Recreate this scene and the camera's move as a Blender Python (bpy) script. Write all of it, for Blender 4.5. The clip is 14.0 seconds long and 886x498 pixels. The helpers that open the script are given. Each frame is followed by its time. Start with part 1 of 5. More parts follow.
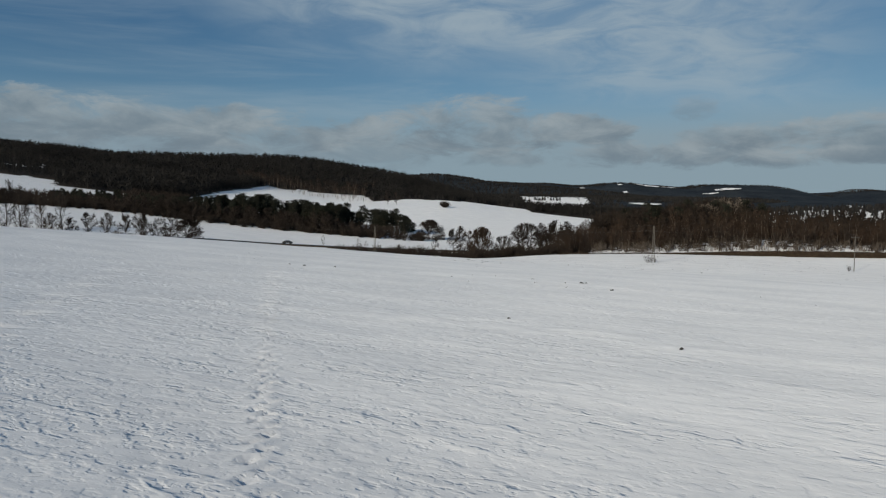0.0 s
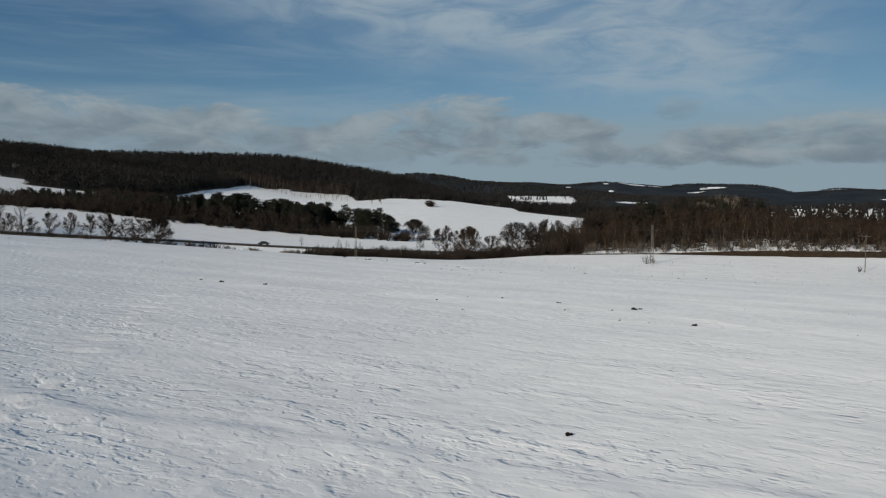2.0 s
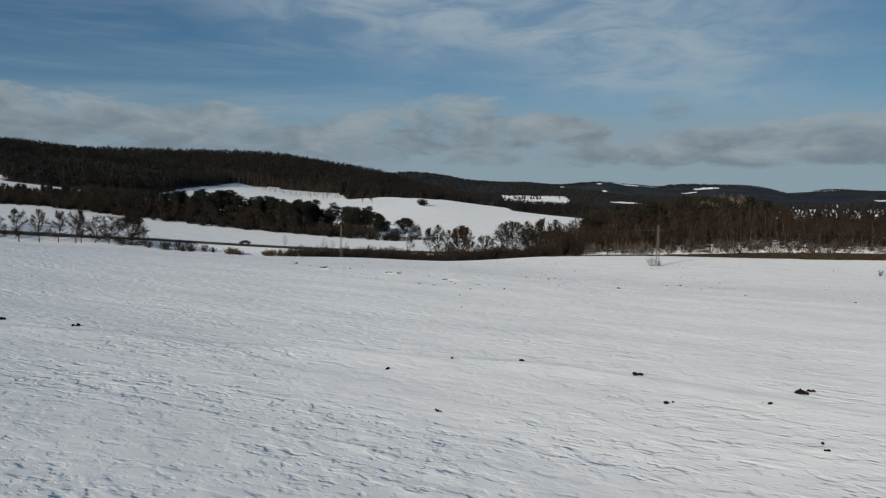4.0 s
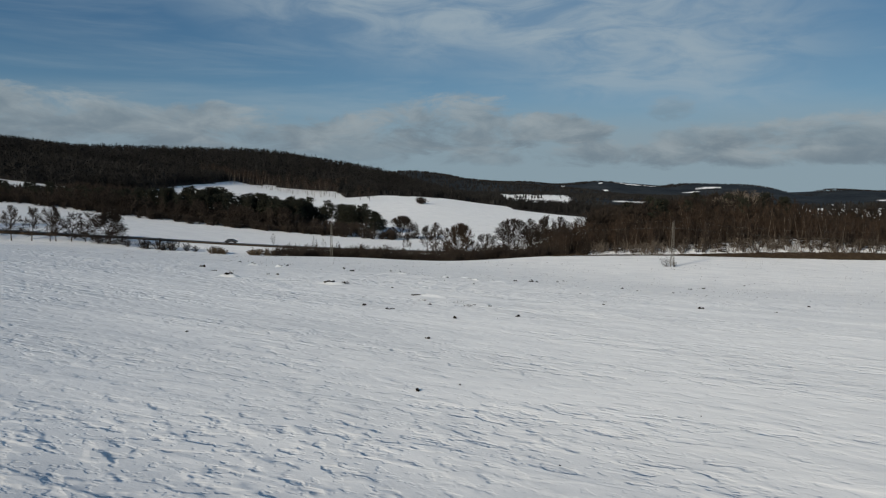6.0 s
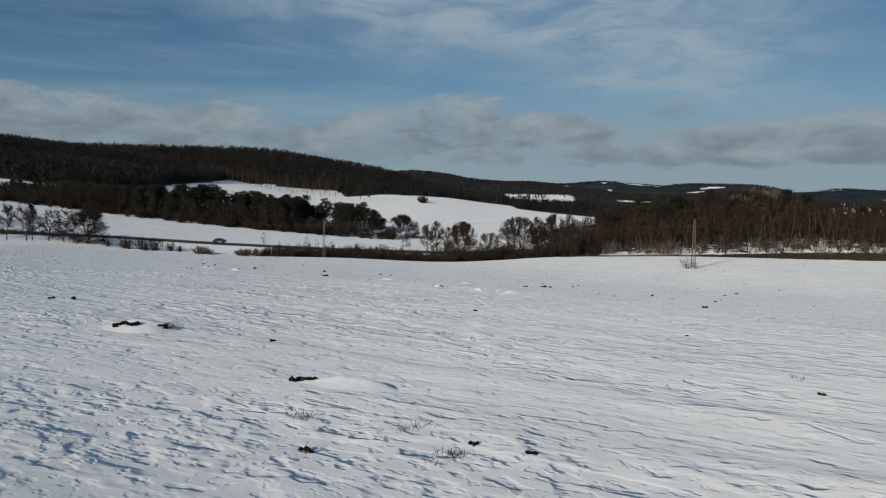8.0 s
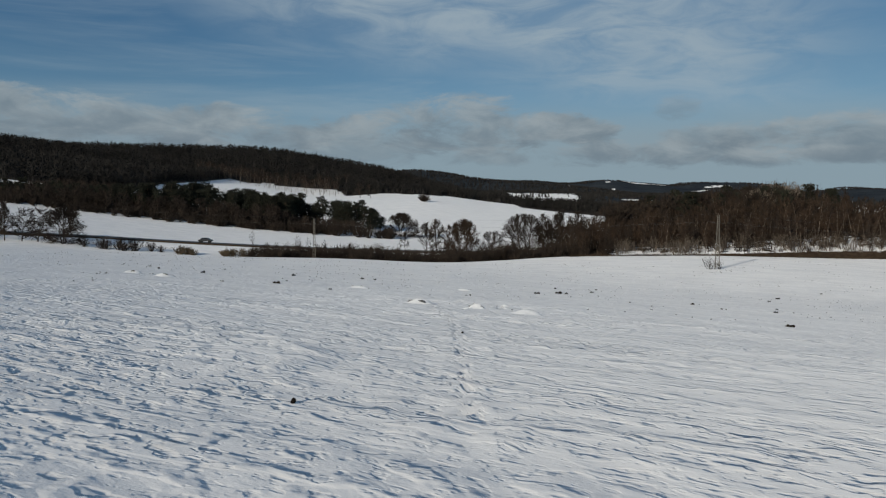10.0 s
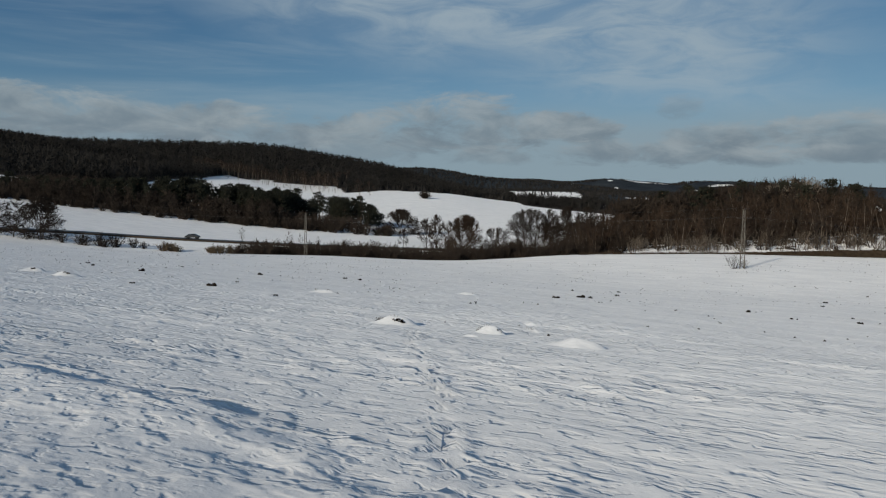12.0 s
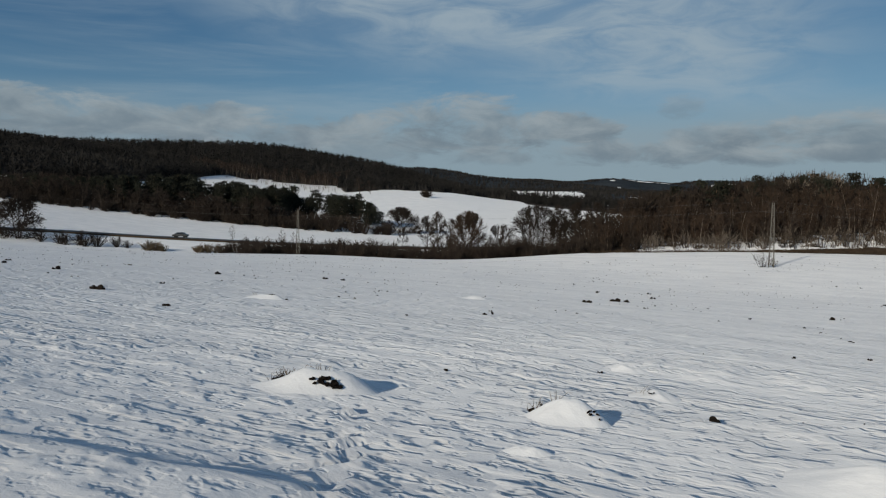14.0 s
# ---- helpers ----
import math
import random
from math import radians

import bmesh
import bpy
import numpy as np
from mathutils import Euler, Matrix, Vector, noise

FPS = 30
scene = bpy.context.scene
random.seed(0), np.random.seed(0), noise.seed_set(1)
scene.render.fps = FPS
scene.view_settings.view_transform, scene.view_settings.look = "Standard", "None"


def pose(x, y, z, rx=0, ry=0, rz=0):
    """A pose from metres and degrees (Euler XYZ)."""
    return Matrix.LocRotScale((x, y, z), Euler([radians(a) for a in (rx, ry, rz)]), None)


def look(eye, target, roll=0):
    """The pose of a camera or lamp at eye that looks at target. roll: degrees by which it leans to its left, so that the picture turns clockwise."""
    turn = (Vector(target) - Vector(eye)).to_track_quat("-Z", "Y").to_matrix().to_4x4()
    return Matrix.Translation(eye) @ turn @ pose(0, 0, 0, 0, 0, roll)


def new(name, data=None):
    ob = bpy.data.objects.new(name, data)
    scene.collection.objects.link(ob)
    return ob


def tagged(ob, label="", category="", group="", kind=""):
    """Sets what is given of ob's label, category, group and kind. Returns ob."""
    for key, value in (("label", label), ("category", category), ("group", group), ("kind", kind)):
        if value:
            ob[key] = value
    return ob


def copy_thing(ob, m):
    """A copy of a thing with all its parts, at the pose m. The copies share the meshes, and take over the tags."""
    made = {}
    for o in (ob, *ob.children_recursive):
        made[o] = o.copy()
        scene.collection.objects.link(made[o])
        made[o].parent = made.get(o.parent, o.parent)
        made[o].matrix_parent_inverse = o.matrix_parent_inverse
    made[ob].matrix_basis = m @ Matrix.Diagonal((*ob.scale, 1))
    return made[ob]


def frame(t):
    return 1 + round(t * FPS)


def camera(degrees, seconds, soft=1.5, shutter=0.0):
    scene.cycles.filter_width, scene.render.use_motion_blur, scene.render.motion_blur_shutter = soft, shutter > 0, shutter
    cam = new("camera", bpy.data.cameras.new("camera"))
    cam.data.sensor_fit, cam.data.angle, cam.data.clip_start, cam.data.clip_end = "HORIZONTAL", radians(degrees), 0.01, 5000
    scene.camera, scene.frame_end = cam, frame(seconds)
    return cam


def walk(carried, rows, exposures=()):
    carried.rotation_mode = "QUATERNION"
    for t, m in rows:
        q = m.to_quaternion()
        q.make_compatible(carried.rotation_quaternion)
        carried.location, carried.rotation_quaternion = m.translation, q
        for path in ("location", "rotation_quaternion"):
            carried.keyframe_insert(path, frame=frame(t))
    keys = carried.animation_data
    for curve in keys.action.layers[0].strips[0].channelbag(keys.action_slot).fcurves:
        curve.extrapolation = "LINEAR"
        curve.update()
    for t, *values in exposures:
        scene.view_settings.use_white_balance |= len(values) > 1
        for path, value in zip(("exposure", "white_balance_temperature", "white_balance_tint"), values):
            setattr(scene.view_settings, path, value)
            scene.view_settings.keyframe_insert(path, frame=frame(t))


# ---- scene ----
# ---------------------------------------------------------------- camera
cam = camera(62.75, 14.0, soft=1.2)
PATH = [
    (0.0, pose(0.397, 3.770, 3.597, 86.789, -0.531, 2.489)),
    (0.5, pose(0.237, 7.379, 3.472, 86.823, -0.340, 2.112)),
    (1.0, pose(0.097, 11.011, 3.375, 86.809, -0.279, 1.795)),
    (1.5, pose(0.010, 14.682, 3.257, 86.807, -0.352, 1.576)),
    (2.0, pose(-0.010, 18.318, 3.138, 86.787, -0.375, 1.358)),
    (2.5, pose(0.001, 21.950, 3.057, 86.772, -0.446, 1.170)),
    (3.0, pose(0.038, 25.541, 2.948, 86.780, -0.487, 0.959)),
    (5.5, pose(0.883, 44.176, 1.897, 86.698, -0.685, 0.799)),
    (6.0, pose(1.042, 47.948, 1.629, 86.718, -0.661, 0.859)),
    (6.5, pose(1.188, 51.550, 1.442, 86.755, -0.614, 0.928)),
    (7.0, pose(1.285, 55.303, 1.247, 86.713, -0.756, 0.958)),
    (7.5, pose(1.392, 58.967, 1.007, 86.717, -0.686, 1.009)),
    (8.0, pose(1.495, 62.601, 0.749, 86.734, -0.681, 1.095)),
    (10.5, pose(2.191, 80.664, -0.438, 86.714, -0.509, 1.365)),
    (11.0, pose(2.192, 83.814, -0.714, 86.662, -0.645, 1.408)),
    (11.5, pose(2.188, 86.827, -1.007, 86.665, -0.664, 1.461)),
    (12.0, pose(2.136, 89.566, -1.252, 86.616, -0.675, 1.457)),
    (12.5, pose(2.102, 92.362, -1.551, 86.637, -0.558, 1.521)),
    (13.0, pose(2.043, 95.104, -1.826, 86.631, -0.543, 1.552)),
    (13.5, pose(1.966, 97.927, -2.123, 86.650, -0.524, 1.548)),
    (14.0, pose(1.911, 100.762, -2.428, 86.664, -0.533, 1.593)),
]
EXPOSURE, KELVIN, TINT = 0.0, 6900, 7
walk(cam, PATH, [(0.0, EXPOSURE, KELVIN, TINT), (14.0, EXPOSURE, KELVIN, TINT)])

# ---------------------------------------------------------------- sky and sun
SUN_ELEVATION = radians(18.5)
SHADOW_WAY = Vector((0.58, 0.815, 0.0)).normalized()      # where shadows fall on the ground
sun_data = bpy.data.lights.new("sun", "SUN")
sun_data.energy, sun_data.angle, sun_data.color = 2.85, radians(0.6), (1.0, 0.925, 0.82)
sun = new("sun", sun_data)
sun_way = SHADOW_WAY * math.cos(SUN_ELEVATION) - Vector((0, 0, math.sin(SUN_ELEVATION)))
sun.matrix_world = look((-60, -60, 60), Vector((-60, -60, 60)) + sun_way)

world = bpy.data.worlds.new("winter_sky")
scene.world = world
world.use_nodes = True
wt = world.node_tree
wt.nodes.clear()


def wnode(kind, **sets):
    n = wt.nodes.new(kind)
    for k, v in sets.items():
        n.inputs[k].default_value = v
    return n


def wmath(op, a, b=None, c=None, clamp=False):
    n = wt.nodes.new("ShaderNodeMath")
    n.operation, n.use_clamp = op, clamp
    for i, v in enumerate((a, b, c)):
        if v is None:
            continue
        if isinstance(v, (int, float)):
            n.inputs[i].default_value = v
        else:
            wt.links.new(v, n.inputs[i])
    return n.outputs[0]


def wramp(value, lo, hi, a=0.0, b=1.0):
    n = wt.nodes.new("ShaderNodeMapRange")
    n.interpolation_type = "SMOOTHSTEP"
    wt.links.new(value, n.inputs["Value"])
    for k, v in (("From Min", lo), ("From Max", hi), ("To Min", a), ("To Max", b)):
        n.inputs[k].default_value = v
    return n.outputs["Result"]


def wmix(fac, a, b):
    n = wt.nodes.new("ShaderNodeMix")
    n.data_type = "RGBA"
    wt.links.new(fac, n.inputs["Factor"])
    for sock, v in ((n.inputs[6], a), (n.inputs[7], b)):
        if isinstance(v, tuple):
            sock.default_value = (*v, 1)
        else:
            wt.links.new(v, sock)
    return n.outputs[2]


def wnoise(scale_xyz, offset, detail, rough, distort=0.0):
    m = wt.nodes.new("ShaderNodeMapping")
    m.inputs["Scale"].default_value, m.inputs["Location"].default_value = scale_xyz, offset
    wt.links.new(sky_flat, m.inputs["Vector"])
    n = wt.nodes.new("ShaderNodeTexNoise")
    wt.links.new(m.outputs[0], n.inputs["Vector"])
    n.inputs["Scale"].default_value, n.inputs["Detail"].default_value = 1.0, detail
    n.inputs["Roughness"].default_value, n.inputs["Distortion"].default_value = rough, distort
    return n.outputs["Fac"]


coord = wt.nodes.new("ShaderNodeTexCoord")
split = wt.nodes.new("ShaderNodeSeparateXYZ")
wt.links.new(coord.outputs["Generated"], split.inputs[0])
sky = wt.nodes.new("ShaderNodeTexSky")
sky.sky_type, sky.sun_disc = "NISHITA", False
sky.sun_elevation = SUN_ELEVATION
sky.sun_rotation = math.atan2(-SHADOW_WAY.x, -SHADOW_WAY.y)
sky.altitude, sky.air_density, sky.dust_density, sky.ozone_density = 300, 1.0, 0.6, 2.5
# bearing and height of the sky point, so that clouds lie in flat banks
bearing = wmath("ARCTAN2", split.outputs[0], split.outputs[1])
height = split.outputs[2]
flat = wt.nodes.new("ShaderNodeCombineXYZ")
wt.links.new(bearing, flat.inputs[0])
wt.links.new(height, flat.inputs[1])
sky_flat = flat.outputs[0]
CLOUD_LIGHT, CLOUD_DARK, HAZE = (3.3, 4.1, 4.9), (1.6, 2.15, 2.75), (2.35, 3.15, 3.9)
high_blue = wmix(wramp(bearing, 0.10, -0.55), (0.48, 1.55, 3.15), (0.27, 1.02, 2.30))      # deepest a quarter turn from the sun
low_blue = wmix(wramp(bearing, 0.10, -0.55), (1.55, 3.05, 4.5), (1.0, 2.25, 3.6))
low = wmix(wramp(height, 0.04, 0.27), low_blue, high_blue)
deep = wmix(wramp(height, 0.30, 0.85), low, (0.22, 0.62, 1.5))
blue = wt.nodes.new("ShaderNodeMix")
blue.data_type = "RGBA"
blue.inputs["Factor"].default_value = 0.85
wt.links.new(sky.outputs[0], blue.inputs[6])
wt.links.new(deep, blue.inputs[7])
# a high broken veil that fills the sky above a line falling to the right, and thin streaks under it
line = wmath("MULTIPLY_ADD", bearing, -0.175, 0.205)
wobble = wmath("MULTIPLY_ADD", wnoise((3.0, 8.0, 1), (5.3, 1.2, 0), 5, 0.55), 0.10, -0.05)
over = wmath("SUBTRACT", wmath("ADD", height, wobble), line)
sheet = wmath("MULTIPLY", wramp(over, -0.055, 0.035), wmath("MULTIPLY", wramp(bearing, 0.60, 0.26), wramp(bearing, -0.62, -0.22)))
ripple = wramp(wnoise((8.0, 30.0, 1), (3.1, 0.7, 0), 9, 0.60, 0.8), 0.28, 0.68, 0.30, 1.0)
veil_a = wmath("MULTIPLY", sheet, wmath("MULTIPLY", ripple, wramp(wnoise((2.4, 6.5, 1), (8.3, 2.2, 0), 5, 0.55), 0.25, 0.58, 0.55, 1.0)))
veil_b = wmath("MULTIPLY", wramp(wnoise((1.6, 16.0, 1), (1.1, 3.7, 0), 6, 0.6, 0.5), 0.46, 0.74), wmath("MULTIPLY", wramp(height, 0.10, 0.14), wramp(bearing, -0.6, 0.1, 0.35, 0.65)))
veil = wmath("MULTIPLY", wmath("MAXIMUM", veil_a, veil_b), 0.82, clamp=True)
c1 = wmix(veil, blue.outputs[2], CLOUD_LIGHT)
# pale haze over the hills
layer_n = wnoise((2.0, 7.0, 1), (0.4, 1.1, 0), 6, 0.55)
layer = wmath("MULTIPLY", wramp(wmath("ADD", height, wmath("MULTIPLY", layer_n, 0.09)), 0.200, 0.125), 0.88)
c2 = wmix(layer, c1, HAZE)


def puff(colour, b, h, wide, tall, dense):
    """A cloud with a ragged outline and a darker, flatter base, at a bearing and height."""
    u = wmath("DIVIDE", wmath("SUBTRACT", bearing, b), wide)
    v = wmath("DIVIDE", wmath("SUBTRACT", height, h), tall)
    r = wmath("ADD", wmath("MULTIPLY", u, u), wmath("MULTIPLY", v, v))
    edge = wmath("MULTIPLY_ADD", cloud_rag, 5.0, wmath("SUBTRACT", -1.5, r))
    inside = wramp(edge, -0.3, 0.85, 0.0, dense)
    tone = wmix(wramp(wmath("MULTIPLY_ADD", cloud_lit, 4.5, wmath("SUBTRACT", wmath("MULTIPLY", v, 0.7), 2.25)), -0.9, 1.3), CLOUD_DARK, CLOUD_TOP)
    return wmix(inside, colour, tone)


CLOUD_TOP = (2.95, 3.5, 4.05)
cloud_rag = wnoise((11.0, 30.0, 1), (1.75, 4.4, 0), 9, 0.66, 0.5)
cloud_lit = wnoise((13.0, 34.0, 1), (1.95, 4.1, 0), 8, 0.60, 0.4)
c3 = c2
for spot in ((-0.52, 0.100, 0.42, 0.034, 0.90), (-0.20, 0.085, 0.24, 0.030, 0.55), (0.00, 0.108, 0.11, 0.042, 0.85), (0.02, 0.070, 0.08, 0.014, 0.6), (0.105, 0.106, 0.034, 0.024, 0.85),
             (0.165, 0.104, 0.046, 0.022, 0.95), (0.27, 0.074, 0.17, 0.018, 0.9), (0.34, 0.094, 0.08, 0.018, 0.7), (0.50, 0.088, 0.17, 0.030, 0.85), (0.43, 0.066, 0.13, 0.013, 0.7),
             (0.285, 0.132, 0.03, 0.016, 0.4), (-0.95, 0.13, 0.3, 0.05, 0.8), (1.0, 0.12, 0.35, 0.05, 0.8), (1.7, 0.15, 0.4, 0.07, 0.8), (-1.8, 0.14, 0.5, 0.06, 0.8)):
    c3 = puff(c3, *spot)
back = wt.nodes.new("ShaderNodeBackground")
back.inputs["Strength"].default_value = 0.10
wt.links.new(c3, back.inputs["Color"])
wt.links.new(back.outputs[0], wt.nodes.new("ShaderNodeOutputWorld").inputs[0])

# ---------------------------------------------------------------- materials
def material(name, colours, scale=3.0, rough=0.8, bump=0.0, bump_scale=20.0, stretch=(1, 1, 1), vary=0.0, by_island=False, spec=0.3):
    """A surface whose colour wanders between two tones at two scales, with fine relief; vary: how much one piece differs from the next."""
    m = bpy.data.materials.new(name)
    m.use_nodes = True
    nt = m.node_tree
    p = nt.nodes["Principled BSDF"]
    p.inputs["Roughness"].default_value = rough
    p.inputs["Specular IOR Level"].default_value = spec
    tc = nt.nodes.new("ShaderNodeTexCoord")
    mp = nt.nodes.new("ShaderNodeMapping")
    mp.inputs["Scale"].default_value = stretch
    nt.links.new(tc.outputs["Object"], mp.inputs[0])
    a, b = nt.nodes.new("ShaderNodeTexNoise"), nt.nodes.new("ShaderNodeTexNoise")
    for n, s in ((a, scale), (b, scale * 6.3)):
        nt.links.new(mp.outputs[0], n.inputs["Vector"])
        n.inputs["Scale"].default_value, n.inputs["Detail"].default_value = s, 5
    add = nt.nodes.new("ShaderNodeMath")
    add.operation = "MULTIPLY_ADD"
    nt.links.new(b.outputs["Fac"], add.inputs[0])
    add.inputs[1].default_value = 0.45
    nt.links.new(a.outputs["Fac"], add.inputs[2])
    ramp = nt.nodes.new("ShaderNodeValToRGB")
    nt.links.new(add.outputs[0], ramp.inputs[0])
    ramp.color_ramp.elements[0].position, ramp.color_ramp.elements[1].position = 0.48, 0.96
    ramp.color_ramp.elements[0].color, ramp.color_ramp.elements[1].color = (*colours[0], 1), (*colours[1], 1)
    out = ramp.outputs[0]
    if vary:
        src = nt.nodes.new("ShaderNodeNewGeometry").outputs["Random Per Island"] if by_island else nt.nodes.new("ShaderNodeObjectInfo").outputs["Random"]
        rng = nt.nodes.new("ShaderNodeMapRange")
        rng.inputs["To Min"].default_value, rng.inputs["To Max"].default_value = 1 - vary, 1 + vary
        nt.links.new(src, rng.inputs["Value"])
        mul = nt.nodes.new("ShaderNodeVectorMath")
        mul.operation = "SCALE"
        nt.links.new(out, mul.inputs[0])
        nt.links.new(rng.outputs[0], mul.inputs["Scale"])
        out = mul.outputs[0]
    nt.links.new(out, p.inputs["Base Color"])
    if bump:
        bn = nt.nodes.new("ShaderNodeTexNoise")
        nt.links.new(mp.outputs[0], bn.inputs["Vector"])
        bn.inputs["Scale"].default_value, bn.inputs["Detail"].default_value = bump_scale, 6
        bp = nt.nodes.new("ShaderNodeBump")
        bp.inputs["Strength"].default_value, bp.inputs["Distance"].default_value = 1.0, bump
        nt.links.new(bn.outputs["Fac"], bp.inputs["Height"])
        nt.links.new(bp.outputs[0], p.inputs["Normal"])
    return m


WIND = math.atan2(-0.41, 0.91)          # the drifts and old field lines run this way


def snow_material(name, crusted):
    """Wind-crusted snow: faint blue-grey and dusty tones, long ripples and a fine crust."""
    m = bpy.data.materials.new(name)
    m.use_nodes = True
    nt = m.node_tree
    p = nt.nodes["Principled BSDF"]
    p.inputs["Roughness"].default_value, p.inputs["Specular IOR Level"].default_value = 0.62, 0.25
    p.inputs["Diffuse Roughness"].default_value = 0.5
    geo = nt.nodes.new("ShaderNodeNewGeometry")

    def noise_at(scale, detail, rough=0.55):
        mp = nt.nodes.new("ShaderNodeMapping")
        mp.vector_type = "TEXTURE"
        mp.inputs["Rotation"].default_value = (0, 0, WIND)
        mp.inputs["Scale"].default_value = scale
        nt.links.new(geo.outputs["Position"], mp.inputs[0])
        n = nt.nodes.new("ShaderNodeTexNoise")
        n.inputs["Scale"].default_value, n.inputs["Detail"].default_value, n.inputs["Roughness"].default_value = 1.0, detail, rough
        nt.links.new(mp.outputs[0], n.inputs["Vector"])
        return n.outputs["Fac"]

    def sums(a, ka, b, kb):
        x = nt.nodes.new("ShaderNodeMath")
        x.operation = "MULTIPLY"
        nt.links.new(a, x.inputs[0])
        x.inputs[1].default_value = ka
        y = nt.nodes.new("ShaderNodeMath")
        y.operation = "MULTIPLY_ADD"
        nt.links.new(b, y.inputs[0])
        y.inputs[1].default_value = kb
        nt.links.new(x.outputs[0], y.inputs[2])
        return y.outputs[0]

    tone = sums(noise_at((7.0, 2.6, 7.0), 5), 0.55, noise_at((0.5, 0.2, 0.5), 6), 0.45)
    ramp = nt.nodes.new("ShaderNodeValToRGB")
    nt.links.new(tone, ramp.inputs[0])
    e = ramp.color_ramp.elements
    e[0].position, e[1].position = 0.36, 0.62
    e[0].color, e[1].color = (0.71, 0.725, 0.745, 1), (0.87, 0.875, 0.88, 1)
    nt.links.new(ramp.outputs[0], p.inputs["Base Color"])
    def plates(fac, lo, hi):
        r = nt.nodes.new("ShaderNodeMapRange")
        r.interpolation_type = "SMOOTHSTEP"
        nt.links.new(fac, r.inputs["Value"])
        r.inputs["From Min"].default_value, r.inputs["From Max"].default_value = lo, hi
        return r.outputs["Result"]

    # lips of crust along the wind, small pits, soft pillows and a fine grain, in rough and smooth swaths
    lips = sums(plates(noise_at((0.52, 0.34, 0.6), 2, 0.45), 0.50, 0.65), 0.027 * crusted, plates(noise_at((0.30, 0.21, 0.3), 2, 0.45), 0.55, 0.69), -0.027 * crusted)
    lips = sums(lips, 1.0, plates(noise_at((0.15, 0.11, 0.15), 2, 0.5), 0.54, 0.68), -0.011 * crusted)
    lips = sums(lips, 1.0, plates(noise_at((2.6, 0.50, 3.0), 3, 0.45), 0.54, 0.63), 0.018 * crusted)
    swath = plates(noise_at((5.5, 1.7, 5.5), 3, 0.5), 0.40, 0.62)
    broken = nt.nodes.new("ShaderNodeMath")
    broken.operation = "MULTIPLY_ADD"
    nt.links.new(swath, broken.inputs[0])
    broken.inputs[1].default_value, broken.inputs[2].default_value = 0.7, 0.55
    crust = nt.nodes.new("ShaderNodeMath")
    crust.operation = "MULTIPLY"
    nt.links.new(lips, crust.inputs[0])
    nt.links.new(broken.outputs[0], crust.inputs[1])
    soft = sums(noise_at((1.4, 0.9, 1.5), 2, 0.4), 0.05, noise_at((0.06, 0.045, 0.06), 3), 0.006)
    relief = sums(crust.outputs[0], 1.0, soft, 1.0)
    # the crust is smoother on the upper part of the field
    where = nt.nodes.new("ShaderNodeSeparateXYZ")
    nt.links.new(geo.outputs["Position"], where.inputs[0])
    rough = nt.nodes.new("ShaderNodeMapRange")
    rough.interpolation_type = "SMOOTHSTEP"
    nt.links.new(where.outputs[1], rough.inputs["Value"])
    for k, v in (("From Min", 58.0), ("From Max", 84.0), ("To Min", 0.46), ("To Max", 0.92)):
        rough.inputs[k].default_value = v
    scaled = nt.nodes.new("ShaderNodeMath")
    scaled.operation = "MULTIPLY"
    nt.links.new(relief, scaled.inputs[0])
    nt.links.new(rough.outputs["Result"], scaled.inputs[1])
    # lower down the wind has torn the crust into larger plates
    torn = nt.nodes.new("ShaderNodeMapRange")
    torn.interpolation_type = "SMOOTHSTEP"
    nt.links.new(where.outputs[1], torn.inputs["Value"])
    for k, v in (("From Min", 100.0), ("From Max", 150.0), ("To Min", 0.0), ("To Max", 0.10 * crusted)):
        torn.inputs[k].default_value = v
    even = nt.nodes.new("ShaderNodeMapRange")
    nt.links.new(where.outputs[1], even.inputs["Value"])
    for k, v in (("From Min", 215.0), ("From Max", 270.0), ("To Min", 1.0), ("To Max", 0.0)):
        even.inputs[k].default_value = v
    patchy = nt.nodes.new("ShaderNodeMath")
    patchy.operation = "MULTIPLY"
    nt.links.new(torn.outputs["Result"], patchy.inputs[0])
    nt.links.new(even.outputs["Result"], patchy.inputs[1])
    big = nt.nodes.new("ShaderNodeMath")
    big.operation = "MULTIPLY_ADD"
    nt.links.new(plates(noise_at((1.2, 0.9, 1.2), 3, 0.5), 0.58, 0.66), big.inputs[0])
    nt.links.new(patchy.outputs[0], big.inputs[1])
    nt.links.new(scaled.outputs[0], big.inputs[2])
    relief = big.outputs[0]
    bp = nt.nodes.new("ShaderNodeBump")
    bp.inputs["Strength"].default_value, bp.inputs["Distance"].default_value = 1.0, 1.0
    nt.links.new(relief, bp.inputs["Height"])
    nt.links.new(bp.outputs[0], p.inputs["Normal"])
    return m


SNOW = snow_material("wind_crusted_snow", 1.0)
SOFT_SNOW = snow_material("soft_drifted_snow", 0.12)
FOREST_FLOOR = material("leaf_litter_under_snow", ((0.030, 0.024, 0.019), (0.075, 0.062, 0.052)), 0.25, 0.9, 0.3, 1.2, spec=0.05)
# air haze is painted into this colour: bluer than the near forest floor
HAZY_FAR_WOOD = material("haze_tinted_wooded_slope", ((0.020, 0.026, 0.033), (0.050, 0.057, 0.062)), 0.012, 0.95, 6.0, 0.05, spec=0.05)
DRY_GRASS = material("dry_bank_grass", ((0.038, 0.026, 0.017), (0.092, 0.064, 0.041)), 0.8, 0.9, 0.12, 5.0, spec=0.1)
ASPHALT = material("wet_asphalt", ((0.018, 0.019, 0.021), (0.040, 0.041, 0.043)), 0.5, 0.55, 0.01, 40)
